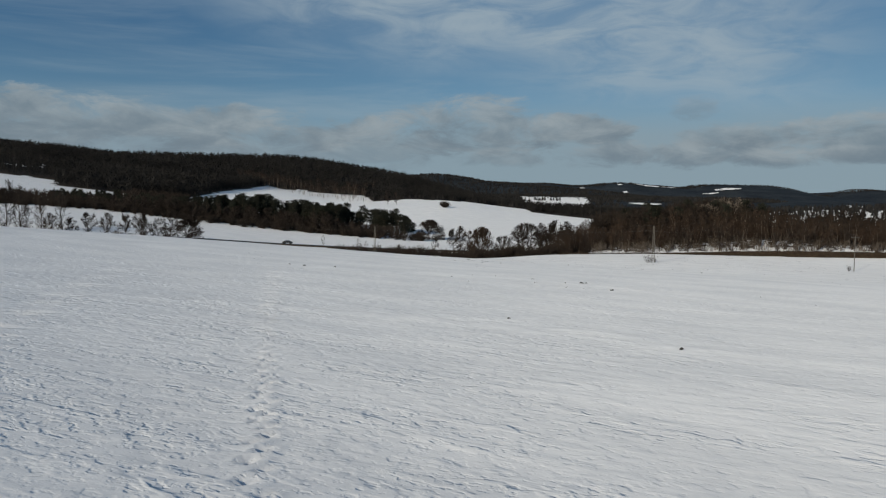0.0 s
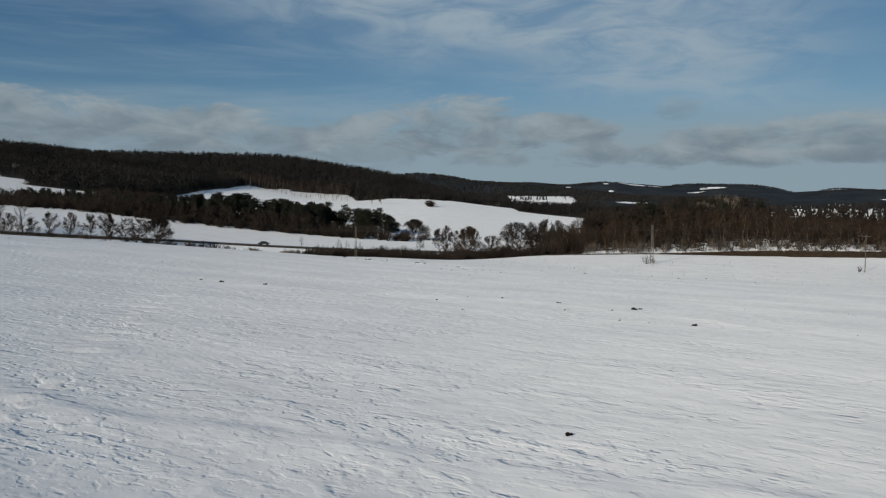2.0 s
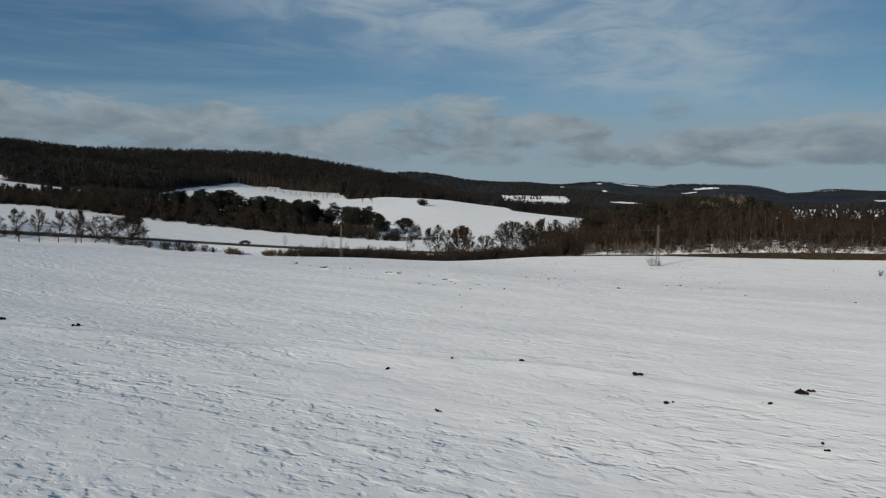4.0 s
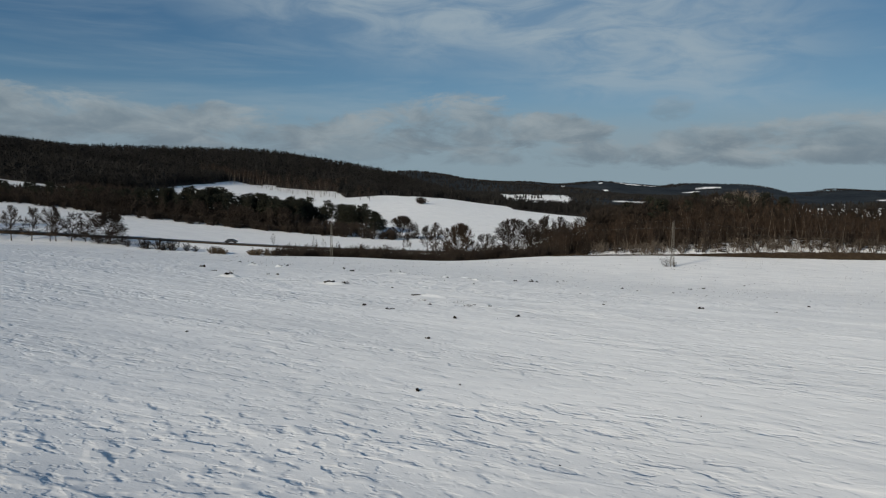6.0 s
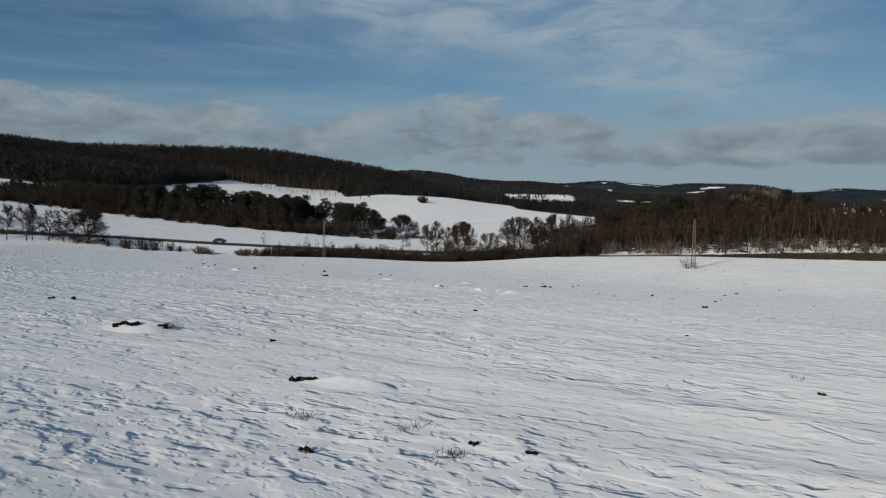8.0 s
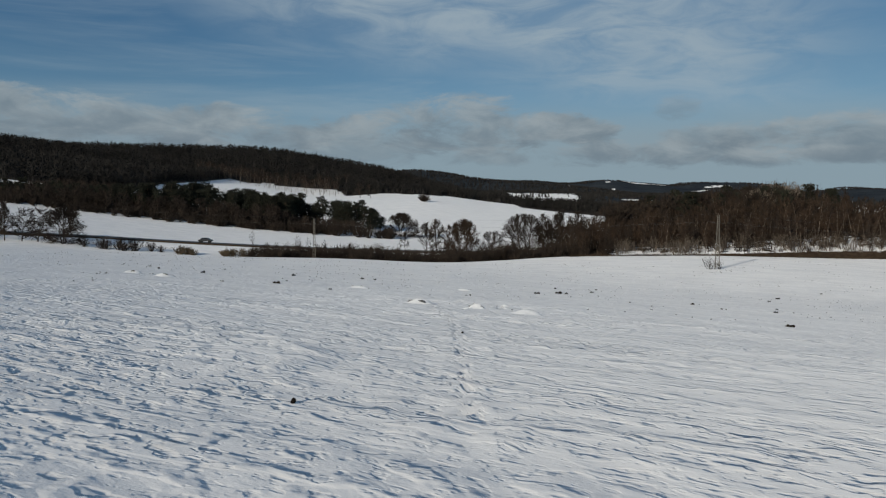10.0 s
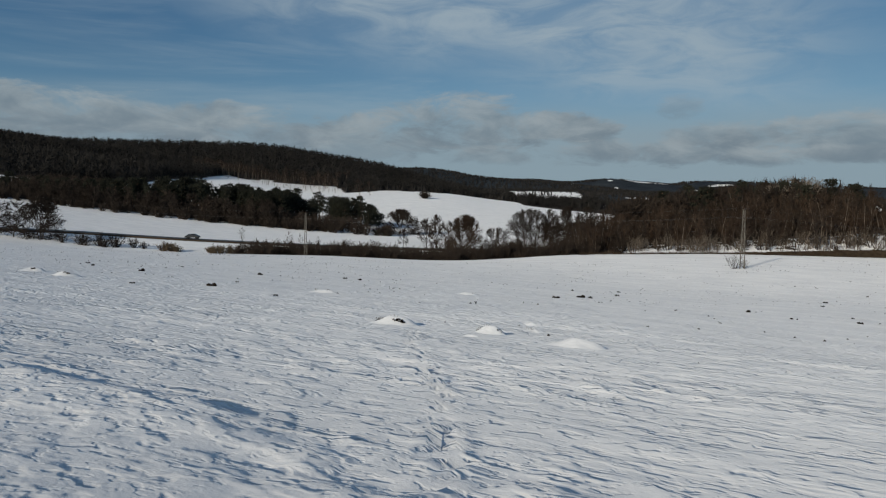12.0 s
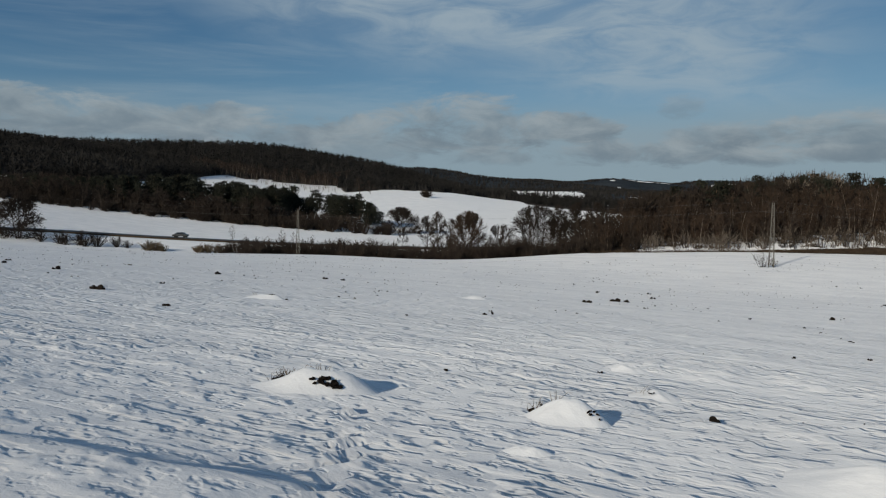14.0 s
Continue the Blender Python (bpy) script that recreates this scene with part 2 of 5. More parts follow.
BARK = material("grey_brown_bark", ((0.040, 0.031, 0.025), (0.10, 0.080, 0.063)), 2.0, 0.9, 0.02, 14, (1, 1, 0.25), 0.3, spec=0.1)
PALE_BARK = material("pale_birch_bark", ((0.08, 0.066, 0.053), (0.25, 0.205, 0.165)), 2.0, 0.85, 0.02, 14, (1, 1, 0.4), 0.3, spec=0.1)
TWIG = material("brown_winter_twigs", ((0.027, 0.0205, 0.0165), (0.062, 0.048, 0.038)), 0.9, 0.9, vary=0.3, spec=0.1)
RUST_TWIG = material("rust_brown_twigs", ((0.030, 0.021, 0.015), (0.070, 0.047, 0.033)), 0.9, 0.9, vary=0.3, spec=0.1)
TAN_TWIG = material("tan_dry_stems", ((0.085, 0.062, 0.040), (0.17, 0.128, 0.082)), 0.9, 0.9, vary=0.25)
PINE_BARK = material("pine_bark", ((0.075, 0.052, 0.038), (0.18, 0.115, 0.075)), 2.0, 0.9, 0.02, 12, (1, 1, 0.3), 0.25)
NEEDLES = material("dark_pine_needles", ((0.018, 0.0195, 0.0145), (0.037, 0.039, 0.027)), 0.7, 0.8, vary=0.3, spec=0.1)
SPRUCE = material("dark_spruce_wood", ((0.018, 0.0172, 0.0165), (0.034, 0.0322, 0.0300)), 0.02, 0.9, vary=0.25, by_island=True, spec=0.05)
SOIL = material("frozen_soil", ((0.010, 0.008, 0.007), (0.034, 0.026, 0.020)), 9.0, 0.95, 0.015, 30, spec=0.05)
CONCRETE = material("weathered_pale_concrete", ((0.11, 0.10, 0.086), (0.20, 0.185, 0.158)), 1.5, 0.85, 0.004, 30)
STEEL = material("galvanised_steel", ((0.10, 0.10, 0.10), (0.17, 0.17, 0.17)), 6.0, 0.45)
DARK_STEEL = material("rusty_dark_steel", ((0.03, 0.025, 0.022), (0.06, 0.05, 0.043)), 6.0, 0.6)
PORCELAIN = material("brown_porcelain", ((0.06, 0.035, 0.025), (0.09, 0.05, 0.035)), 6.0, 0.3)
POLE_WOOD = material("grey_pole_wood", ((0.09, 0.08, 0.07), (0.17, 0.155, 0.135)), 1.5, 0.85, 0.004, 20, (1, 1, 0.15))

# ---------------------------------------------------------------- the shape of the land
def lattice(ix, iy, seed):
    v = np.sin(ix * 127.1 + iy * 311.7 + seed * 74.7) * 43758.5453
    return (v - np.floor(v)) * 2 * np.pi


def wave(x, y, seed):
    """Smooth gradient noise, about -0.7 to 0.7, with features one unit across."""
    ix, iy = np.floor(x), np.floor(y)
    fx, fy = x - ix, y - iy
    ux, uy = fx * fx * fx * (fx * (fx * 6 - 15) + 10), fy * fy * fy * (fy * (fy * 6 - 15) + 10)
    corner = []
    for dy in (0, 1):
        for dx in (0, 1):
            a = lattice(ix + dx, iy + dy, seed)
            corner.append(np.cos(a) * (fx - dx) + np.sin(a) * (fy - dy))
    top = corner[0] + (corner[1] - corner[0]) * ux
    return top + (corner[2] + (corner[3] - corner[2]) * ux - top) * uy


def step(a, b, v):
    s = np.clip((np.asarray(v, float) - a) / (b - a), 0, 1)
    return s * s * (3 - 2 * s)


def glide(knots, cols, q):
    """Cubic curve through cols (one array, or a row per knot) at q."""
    k = np.asarray(knots, float)
    cols = np.asarray(cols, float)
    slope = np.gradient(cols, k, axis=0)
    i = np.clip(np.searchsorted(k, q) - 1, 0, len(k) - 2)
    h = k[i + 1] - k[i]
    s = np.clip((q - k[i]) / h, 0, 1)
    if cols.ndim == 1:
        a, b, ma, mb = cols[i], cols[i + 1], slope[i], slope[i + 1]
    else:
        n = np.arange(cols.shape[1])
        a, b, ma, mb = cols[i, n], cols[i + 1, n], slope[i, n], slope[i + 1, n]
    return (2 * s**3 - 3 * s**2 + 1) * a + (s**3 - 2 * s**2 + s) * h * ma + (3 * s**2 - 2 * s**3) * b + (s**3 - s**2) * h * mb


def net(xs, ys, table, x, y):
    table = np.asarray(table, float)
    cols = np.array([glide(ys, table[:, j], y) for j in range(len(xs))])
    return glide(xs, cols, x)


# coarse heights of the near field, rows going away
FIELD_X = (-110, -60, -30, 0, 25, 55, 110, 180)
FIELD_Y = (-60, 0, 30, 50, 75, 112, 150, 185, 230, 262, 300)
FIELD_Z = (
    (4.0, 3.0, 2.4, 1.6, 0.9, 0.0, -1.5, -3.0),
    (3.3, 2.0, 1.2, 0.35, -0.35, -1.2, -2.7, -4.2),
    (3.0, 1.5, 0.7, -0.2, -0.95, -2.0, -3.6, -5.2),
    (3.4, 1.7, 0.5, -0.52, -1.4, -2.6, -4.4, -6.2),
    (4.0, 1.95, 0.42, -1.36, -2.5, -3.9, -6.0, -8.0),
    (0.2, -1.9, -3.3, -4.62, -6.4, -8.1, -9.7, -11.0),
    (-3.3, -5.2, -6.35, -7.95, -9.35, -10.5, -11.6, -12.6),
    (-6.0, -8.0, -9.2, -10.3, -11.8, -12.9, -13.0, -13.2),
    (-9.0, -10.9, -11.8, -12.7, -12.9, -12.2, -13.3, -13.6),
    (-11.3, -13.2, -13.4, -14.1, -12.7, -11.8, -12.2, -12.5),
    (-10.5, -13.0, -13.9, -14.4, -13.4, -12.0, -12.0, -12.0),
)
# the valley and the hill behind it
VALLEY_X = (-450, -300, -200, -130, -75, -20, 40, 100, 200, 400)
VALLEY_Y = (300, 380, 450, 550, 650, 750, 820)
VALLEY_Z = (
    (0, -2, -5, -9.4, -12.3, -14, -14, -13, -12, -10),
    (8, 4, 0, -7, -11.4, -14.3, -15.3, -15, -13, -10),
    (18, 11, 4, -3, -8, -12, -14.5, -15, -12, -8),
    (34, 17, 7, 2, -3, -5, -10, -13, -10, -4),
    (40, 25, 14, 9, 6, 4.6, -3.5, -9, -8, 0),
    (46, 30, 18, 8.6, 9.2, 9, 2, -4.5, -10, 4),
    (60, 40, 20, 9.5, 14.5, 12, 4.5, -2.5, -8, 5),
)
# crest heights of the ridges
RIDGE_X = (-900, -565, -495, -425, -356, -286, -217, -176, -121, -79, -39, 9, 70, 130)
RIDGE_Z = (91, 77, 69, 67, 66, 65, 61, 54, 46, 37, 26, 14, 3, -6)
SECOND_X = (-700, -400, -159, -107, -40, 30, 100, 170, 240, 330, 520)
SECOND_Z = (66, 82, 85, 88, 83, 71, 64, 60, 55, 47, 22)
FAR_X = (-200, 115, 183, 297, 410, 478, 591, 636, 749, 840, 929, 1090, 1250, 1341, 1432, 1500, 1657, 2200)
FAR_Z = (70, 112, 108, 108, 100, 103, 117, 110, 101, 96, 111, 112, 93, 69, 69, 88, 87, 80)


# how high the wooded hill on the right stands over its foot
HILL_X = (10, 30, 50, 70, 90, 112, 128, 160, 230)
HILL_Z = (0.5, 1.2, 2.6, 4.7, 6.6, 8.2, 5.2, 4.2, 4.5)


def foot(x):
    """Where the field ends at the wooded bank."""
    return 261.0 - 0.02 * (x - 60)


def land(x, y):
    shape = np.shape(x)
    x, y = np.asarray(x, float).ravel(), np.asarray(y, float).ravel()
    near = net(FIELD_X, FIELD_Y, FIELD_Z, np.clip(x, -110, 180), y)
    near = near - 0.045 * np.minimum(x + 110, 0) * step(300, 100, y) - 0.02 * np.maximum(x - 180, 0) * step(260, 100, y)
    mid = net(VALLEY_X, VALLEY_Y, VALLEY_Z, np.clip(x, -450, 400), y) - 0.08 * np.minimum(x + 450, 0) + 0.03 * np.maximum(x - 400, 0)
    z = near + (mid - near) * step(280, 312, y)
    # the ditch of the hedge
    z = z - 0.9 * step(261, 267, y) * step(297, 284, y) * step(-125, -95, x) * step(46, 30, x)
    # wooded bank and hill on the right
    side = step(14, 48, x - 0.12 * np.clip(y - 262, 0, 200))
    bank = foot(x)
    top = glide(HILL_X, HILL_Z, np.clip(x - 0.06 * np.clip(y - 262, 0, 200), 10, 230))
    rise = 1.7 * step(bank - 1, bank + 4, y) * step(35, 120, x) + top * (0.30 * step(3, 17, y - bank) + 0.70 * np.clip((y - bank - 3) / 76, 0, 1))
    fade = step(600, 400, y)
    hill = (-12.0 - 0.003 * np.abs(x - 60)) + rise
    z = np.where(y > bank - 2, z + (np.maximum(hill, z) - z) * side * fade * step(bank - 2, bank + 1, y), z)
    # far country
    floor_far = 4 + 0.068 * np.clip(y - 1150, 0, 420) - 0.012 * np.clip(x - 200, 0, 900)
    z = z + (floor_far - z) * step(820, 1150, y)
    first = glide(RIDGE_X, RIDGE_Z, np.clip(x, -900, 130)) * np.exp(-np.where(y < 980, ((y - 980) / 150) ** 2, ((y - 980) / 260) ** 2)) - np.where(y < 780, 200, 0)
    second = glide(SECOND_X, SECOND_Z, np.clip(x, -700, 520)) * np.exp(-((y - 1850) / 240) ** 2)
    third = glide(FAR_X, FAR_Z, np.clip(x, -200, 2200)) * np.exp(-np.where(y < 3050, ((y - 3050) / 520) ** 2, 0))
    knoll = 24 * np.exp(-((x - 640) / 190) ** 2 - ((y - 1340) / 110) ** 2)
    far = np.maximum(np.maximum(first, second), np.maximum(third, knoll))
    lift = np.log1p(np.exp(np.clip((far - z) / 2.0, -40, 40))) * 2.0
    return (z + lift * step(770, 830, y)).reshape(shape)


FURROWS = ((27.6, -0.26, 0.0, -13, 7, 0.08), (47.5, -0.12, 0.05, -16, 14, 0.10), (71.9, -0.45, 0.0, -6, 7, 0.08), (69.9, -0.5, 0.0, -2, 8, 0.07), (112.8, -0.2, 0.0, -5, 5, 0.07), (119.0, -0.2, 0.0, -4, 9, 0.10))


def drifts(x, y):
    """The wind-cut relief of the snow, in metres: soft swells, raised crust plates with sharp lee edges, small knobs."""
    c, s = math.cos(WIND), math.sin(WIND)
    u, v = x * c + y * s, -x * s + y * c
    bend = wave(x / 2.3, y / 2.3, 3) * 0.5
    swell = wave(u / 3.4, v / 2.6, 13)
    a = wave(u / 0.66 + bend, v / 0.60 + bend * 0.6, 11)
    b = wave(u / 0.34, v / 0.29 + bend, 12)
    plate = step(0.08, 0.26, wave(u / 0.85 + bend, v / 0.55 + bend * 0.5, 11) + 0.5 * b) + 0.6 * step(0.12, 0.24, wave(u / 2.6 + bend, v / 0.75, 14) + 0.25 * b)
    patch = 0.5 + 0.75 * step(-0.2, 0.3, wave(u / 9.0, v / 3.5, 15))
    ridge = np.exp(-(wave(u / 30.0, v / 4.2, 16) / 0.055) ** 2)
    rough = 0.24 + 0.76 * step(58, 84, y)
    # low steps cut by the wind, one after another down the field
    ledge = 0
    for at, mid, slant, left, right, tall in ((104.75, -0.5, 0.2, -9, 1.5, 0.09), (95.75, -0.2, 0.45, -7, 0.9, 0.08), (87.55, -0.1, 0.4, -7, 0.8, 0.10)):
        e = y - at + slant * (x - mid) - 0.28 * wave(x / 1.5, y * 0 + at, 17)
        high = tall + 0.03 * step(-0.25, 0.35, wave(x / 1.4, y / 2.0, 18))
        ledge = ledge + high * np.where(e < 0, np.exp(np.minimum(e, 0) / 0.9), 0.5 + 0.5 * np.cos(np.pi * np.clip(e / 0.42, 0, 1))) * step(right, right - 1.1, x) * step(left, left + 4, x)
    # old furrow banks that the snow has drifted against
    for at, slope, curve, left, right, tall in FURROWS:
        e = y - (at + slope * x - curve * np.maximum(x, 0) ** 2) - 0.5 * wave(x / 3.0, y / 9.0, 19)
        ledge = ledge + tall * np.exp(-(e / np.where(e < 0, 0.7, 0.32)) ** 2) * (0.7 + 0.9 * wave(x / 1.9, y / 1.9, 20)) * step(left, left + 3, x) * step(right, right - 3, x)
    return ledge + (0.026 * swell + 0.014 * ridge) * step(420, 240, y) + (0.023 * plate + 0.010 * a + 0.010 * b) * patch * rough * step(165, 120, y) * step(28, 13, np.abs(x - 2))


def ground_z(x, y):
    """Height of the finished snow grid at one place."""
    i, j = min(max(int(np.searchsorted(gx, x)) - 1, 0), len(gx) - 2), min(max(int(np.searchsorted(gy, y)) - 1, 0), len(gy) - 2)
    a, b = (x - gx[i]) / (gx[i + 1] - gx[i]), (y - gy[j]) / (gy[j + 1] - gy[j])
    return float((GZ[j, i] * (1 - a) + GZ[j, i + 1] * a) * (1 - b) + (GZ[j + 1, i] * (1 - a) + GZ[j + 1, i + 1] * a) * b)


def spread(lo, hi, fine, down, up):
    """Grid lines: even between lo and hi, then ever wider; down and up are stages (how far, growth, widest step)."""
    lines = list(np.arange(lo, hi + fine / 2, fine))
    for way, stages in ((-1, down), (1, up)):
        at, d = (lines[0] if way < 0 else lines[-1]), fine
        more = []
        for far, grow, most in stages:
            while way * at < way * far:
                d = min(d * grow, most)
                at += way * d
                more.append(at)
        lines = more[::-1] + lines if way < 0 else lines + more
    return np.array(lines)


def hill_wood(x, y):
    """The broken woodland above the upper left field: trees but for a few open patches."""
    open_a = ((x + 452) / 26) ** 2 + ((y - 702) / 26) ** 2 < 1
    open_b = ((x + 437) / 11) ** 2 + ((y - 742) / 22) ** 2 < 1
    return (x < -318 - 0.6 * (y - 545)) & (x > -760) & (y > 578 + 8 * wave(x / 14, y / 14, 34)) & (y < 830) & ~open_a & ~open_b


def wooded(x, y):
    """0 open snow, 1 leaf litter, 2 distant wood in its haze-tinted colour, 3 dry grass."""
    kind = np.zeros(x.shape, int)
    edge = wave(x / 23, y / 23, 31) * 14
    z_ridge = (y > 800 + 30 * step(30, 0, np.abs(x + 191) - 55) + edge) & (x < 66 + edge) & (y < 1180 + edge) & ((x < -15) | (y > 835 + edge))
    kind[z_ridge] = 1
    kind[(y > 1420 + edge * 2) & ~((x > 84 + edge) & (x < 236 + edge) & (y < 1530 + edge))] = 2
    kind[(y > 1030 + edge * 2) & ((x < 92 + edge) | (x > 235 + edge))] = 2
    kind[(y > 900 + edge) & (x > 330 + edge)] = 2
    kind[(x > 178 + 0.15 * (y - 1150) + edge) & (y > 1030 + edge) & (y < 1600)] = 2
    kind[(x > 58 + edge * 0.3) & (x < 210) & (y > 765 + edge * 0.4) & (y < 905 + edge * 0.5)] = 1
    b = foot(x)
    pines = (y > 393 + 0.03 * np.maximum(0, -76 - x) + edge * 0.15) & (y < 430 + edge * 0.4) & (x < -54 + edge * 0.3) & (x > -330)
    kind[pines] = 1
    kind[(x > -50 + edge * 0.5) & (x < 40 + edge * 0.5) & (y > 263.5 + edge * 0.1) & (y < 286 + edge * 0.2)] = 3
    kind[(x > 52 + edge * 0.3 + 0.2 * (y - 262)) & (y > b + 16 + edge * 0.5) & (y < np.where(x > 158 + edge, b + 74 + edge * 0.6, 560))] = 1
    kind[(x > -318 - 0.6 * (y - 545) + edge * 0.3) & (x < -224 - 0.06 * (y - 590) + edge * 0.3) & (y > 540 + edge * 0.3) & (y < 830)] = 1
    kind[(x > -235 - 0.3 * (y - 468) + edge * 0.3) & (x < -196 + edge * 0.3 - 0.15 * (y - 430)) & (y > 425) & (y < 560)] = 1
    kind[hill_wood(x, y)] = 1
    clear = wave(x / 75, y / 60, 33) > 0.42
    clear = clear | ((np.abs(x - 690) < 70) & (np.abs(y - 3000) < 35) & (wave(x / 30, y / 30, 35) > -0.1))
    kind[(kind == 2) & clear & (y > 2300)] = 0
    return kind


def stamp(x, y, size, depth, turn=0.0, long=1.5):
    """Presses one print into the snow grid."""
    i0, i1 = np.searchsorted(gx, (x - size * 4, x + size * 4))
    j0, j1 = np.searchsorted(gy, (y - size * 4, y + size * 4))
    if i1 <= i0 or j1 <= j0:
        return
    dx, dy = GX[j0:j1, i0:i1] - x, GY[j0:j1, i0:i1] - y
    c, s = math.cos(turn), math.sin(turn)
    u, v = (dx * c + dy * s) / long, -dx * s + dy * c
    r = (u * u + v * v) / (size * size)
    GZ[j0:j1, i0:i1] += depth * (0.35 * np.exp(-(np.sqrt(r) - 1.7) ** 2 * 3) - np.exp(-r * r))


def trail(points, pace, sway, size, depth, seed):
    """A line of prints through the given places."""
    rng = random.Random(seed)
    for (x0, y0), (x1, y1) in zip(points, points[1:]):
        n = max(1, int(math.hypot(x1 - x0, y1 - y0) / pace))
        way = math.atan2(y1 - y0, x1 - x0)
        for i in range(n):
            k = (i + rng.uniform(-0.2, 0.2)) / n
            off = (sway if i % 2 else -sway) + rng.uniform(-0.04, 0.04)
            stamp(x0 + (x1 - x0) * k - math.sin(way) * off, y0 + (y1 - y0) * k + math.cos(way) * off, size * rng.uniform(0.85, 1.2), depth * rng.uniform(0.7, 1.2), way)


gx = spread(-4.6, 8.0, 0.12, ((-210, 1.08, 2.6), (-480, 1.06, 7.0), (-3200, 1.09, 400.0)), ((200, 1.08, 2.6), (480, 1.06, 9.0), (3600, 1.09, 400.0)))
gy = spread(10, 114, 0.12, ((-900, 1.35, 200.0),), ((312, 1.04, 1.0), (850, 1.06, 7.0), (3100, 1.06, 30.0), (4900, 1.1, 400.0)))
GX, GY = np.meshgrid(gx, gy)
GZ = land(GX, GY) + drifts(GX, GY)
trail(((-2.0, 9.0), (-2.2, 12.1), (-2.9, 14.8), (-4.3, 19.8), (-6.3, 27.0), (-10.9, 44.9)), 0.36, 0.09, 0.085, 0.085, 1)
trail(((-11.0, 19.0), (-12.4, 23.0), (-15.1, 30.4), (-19.0, 44.6)), 0.42, 0.10, 0.11, 0.09, 2)
trail(((2.2, 84.0), (2.14, 90.2), (1.96, 97.0), (1.27, 102.9), (1.05, 106.6), (0.9, 107.4)), 0.2, 0.045, 0.07, 0.055, 3)
# ---------------------------------------------------------------- builders
def mesh_from(name, verts, faces, mats, slots=None, smooth=False):
    me = bpy.data.meshes.new(name)
    me.from_pydata([tuple(v) for v in verts], [], faces)
    for m in mats:
        me.materials.append(m)
    if slots is not None:
        me.polygons.foreach_set("material_index", np.asarray(slots, np.int32))
    if smooth:
        me.polygons.foreach_set("use_smooth", np.ones(len(me.polygons), bool))
    me.update()
    return me


def quick_mesh(name, co, quads, mats, slots, smooth=True):
    """A big mesh straight from arrays of points and of equal-sided faces."""
    me = bpy.data.meshes.new(name)
    n, k = quads.shape
    me.vertices.add(len(co))
    me.vertices.foreach_set("co", co.astype(np.float32).ravel())
    me.loops.add(n * k)
    me.loops.foreach_set("vertex_index", quads.astype(np.int32).ravel())
    me.polygons.add(n)
    me.polygons.foreach_set("loop_start", np.arange(0, n * k, k, dtype=np.int32))
    for m in mats:
        me.materials.append(m)
    if slots is not None:
        me.polygons.foreach_set("material_index", slots.astype(np.int32))
    me.polygons.foreach_set("use_smooth", np.full(n, smooth))
    me.update(calc_edges=True)
    me.validate()
    return me


def part(name, bm, material, parent, label=""):
    """Links a bmesh, or a mesh, as one part under a thing or a part."""
    if isinstance(bm, bmesh.types.BMesh):
        me = bpy.data.meshes.new(name)
        bm.to_mesh(me)
        bm.free()
        me.materials.append(material)
    else:
        me = bm
    ob = new(name, me)
    ob.parent = parent
    return tagged(ob, label)


class Rods:
    """Gathers tapered rods into one mesh."""

    def __init__(self):
        self.v, self.f = [], []

    def rod(self, pts, radii, sides=4, cap=False):
        base = len(self.v)
        n = len(pts)
        for i, (p, r) in enumerate(zip(pts, radii)):
            d = (pts[min(i + 1, n - 1)] - pts[max(i - 1, 0)])
            d = d / (np.linalg.norm(d) + 1e-9)
            a = np.cross(d, (0.0, 0.0, 1.0) if abs(d[2]) < 0.9 else (1.0, 0.0, 0.0))
            a = a / (np.linalg.norm(a) + 1e-9)
            b = np.cross(d, a)
            for k in range(sides):
                w = 2 * math.pi * k / sides
                self.v.append(p + r * (math.cos(w) * a + math.sin(w) * b))
        for i in range(n - 1):
            for k in range(sides):
                q = base + i * sides
                self.f.append((q + k, q + (k + 1) % sides, q + sides + (k + 1) % sides, q + sides + k))
        if cap:
            self.f.append(tuple(base + k for k in range(sides))[::-1])
            self.f.append(tuple(base + (n - 1) * sides + k for k in range(sides)))

    def blade(self, a, b, width, rng):
        """One thin tapering twig end."""
        d = b - a
        s = np.cross(d, rng.normal(0, 1, 3))
        s = s / (np.linalg.norm(s) + 1e-9) * width
        n = len(self.v)
        self.v += [a - s, a + s, b]
        self.f.append((n, n + 1, n + 2))

    def blades(self, a, b, width, rng):
        """Many twig ends at once."""
        s = np.cross(b - a, rng.normal(0, 1, a.shape))
        s = s / (np.linalg.norm(s, axis=1)[:, None] + 1e-9) * width
        n, k = len(self.v), len(a)
        self.v.extend(np.stack((a - s, a + s, b), 1).reshape(-1, 3).tolist())
        self.f.extend((n + 3 * i, n + 3 * i + 1, n + 3 * i + 2) for i in range(k))

    def mesh(self, name, mat, smooth=True):
        return mesh_from(name, self.v, self.f, [mat], None, smooth)


def bend_path(rng, start, way, length, pieces, wobble, pull=0.0):
    pts, p, d = [np.array(start, float)], np.array(start, float), np.array(way, float)
    for _ in range(pieces):
        d = d + rng.normal(0, wobble, 3) + np.array((0, 0, pull))
        d = d / np.linalg.norm(d)
        p = p + d * length / pieces
        pts.append(p.copy())
    return pts


def taper(r0, r1, n):
    return [r0 + (r1 - r0) * i / (n - 1) for i in range(n)]


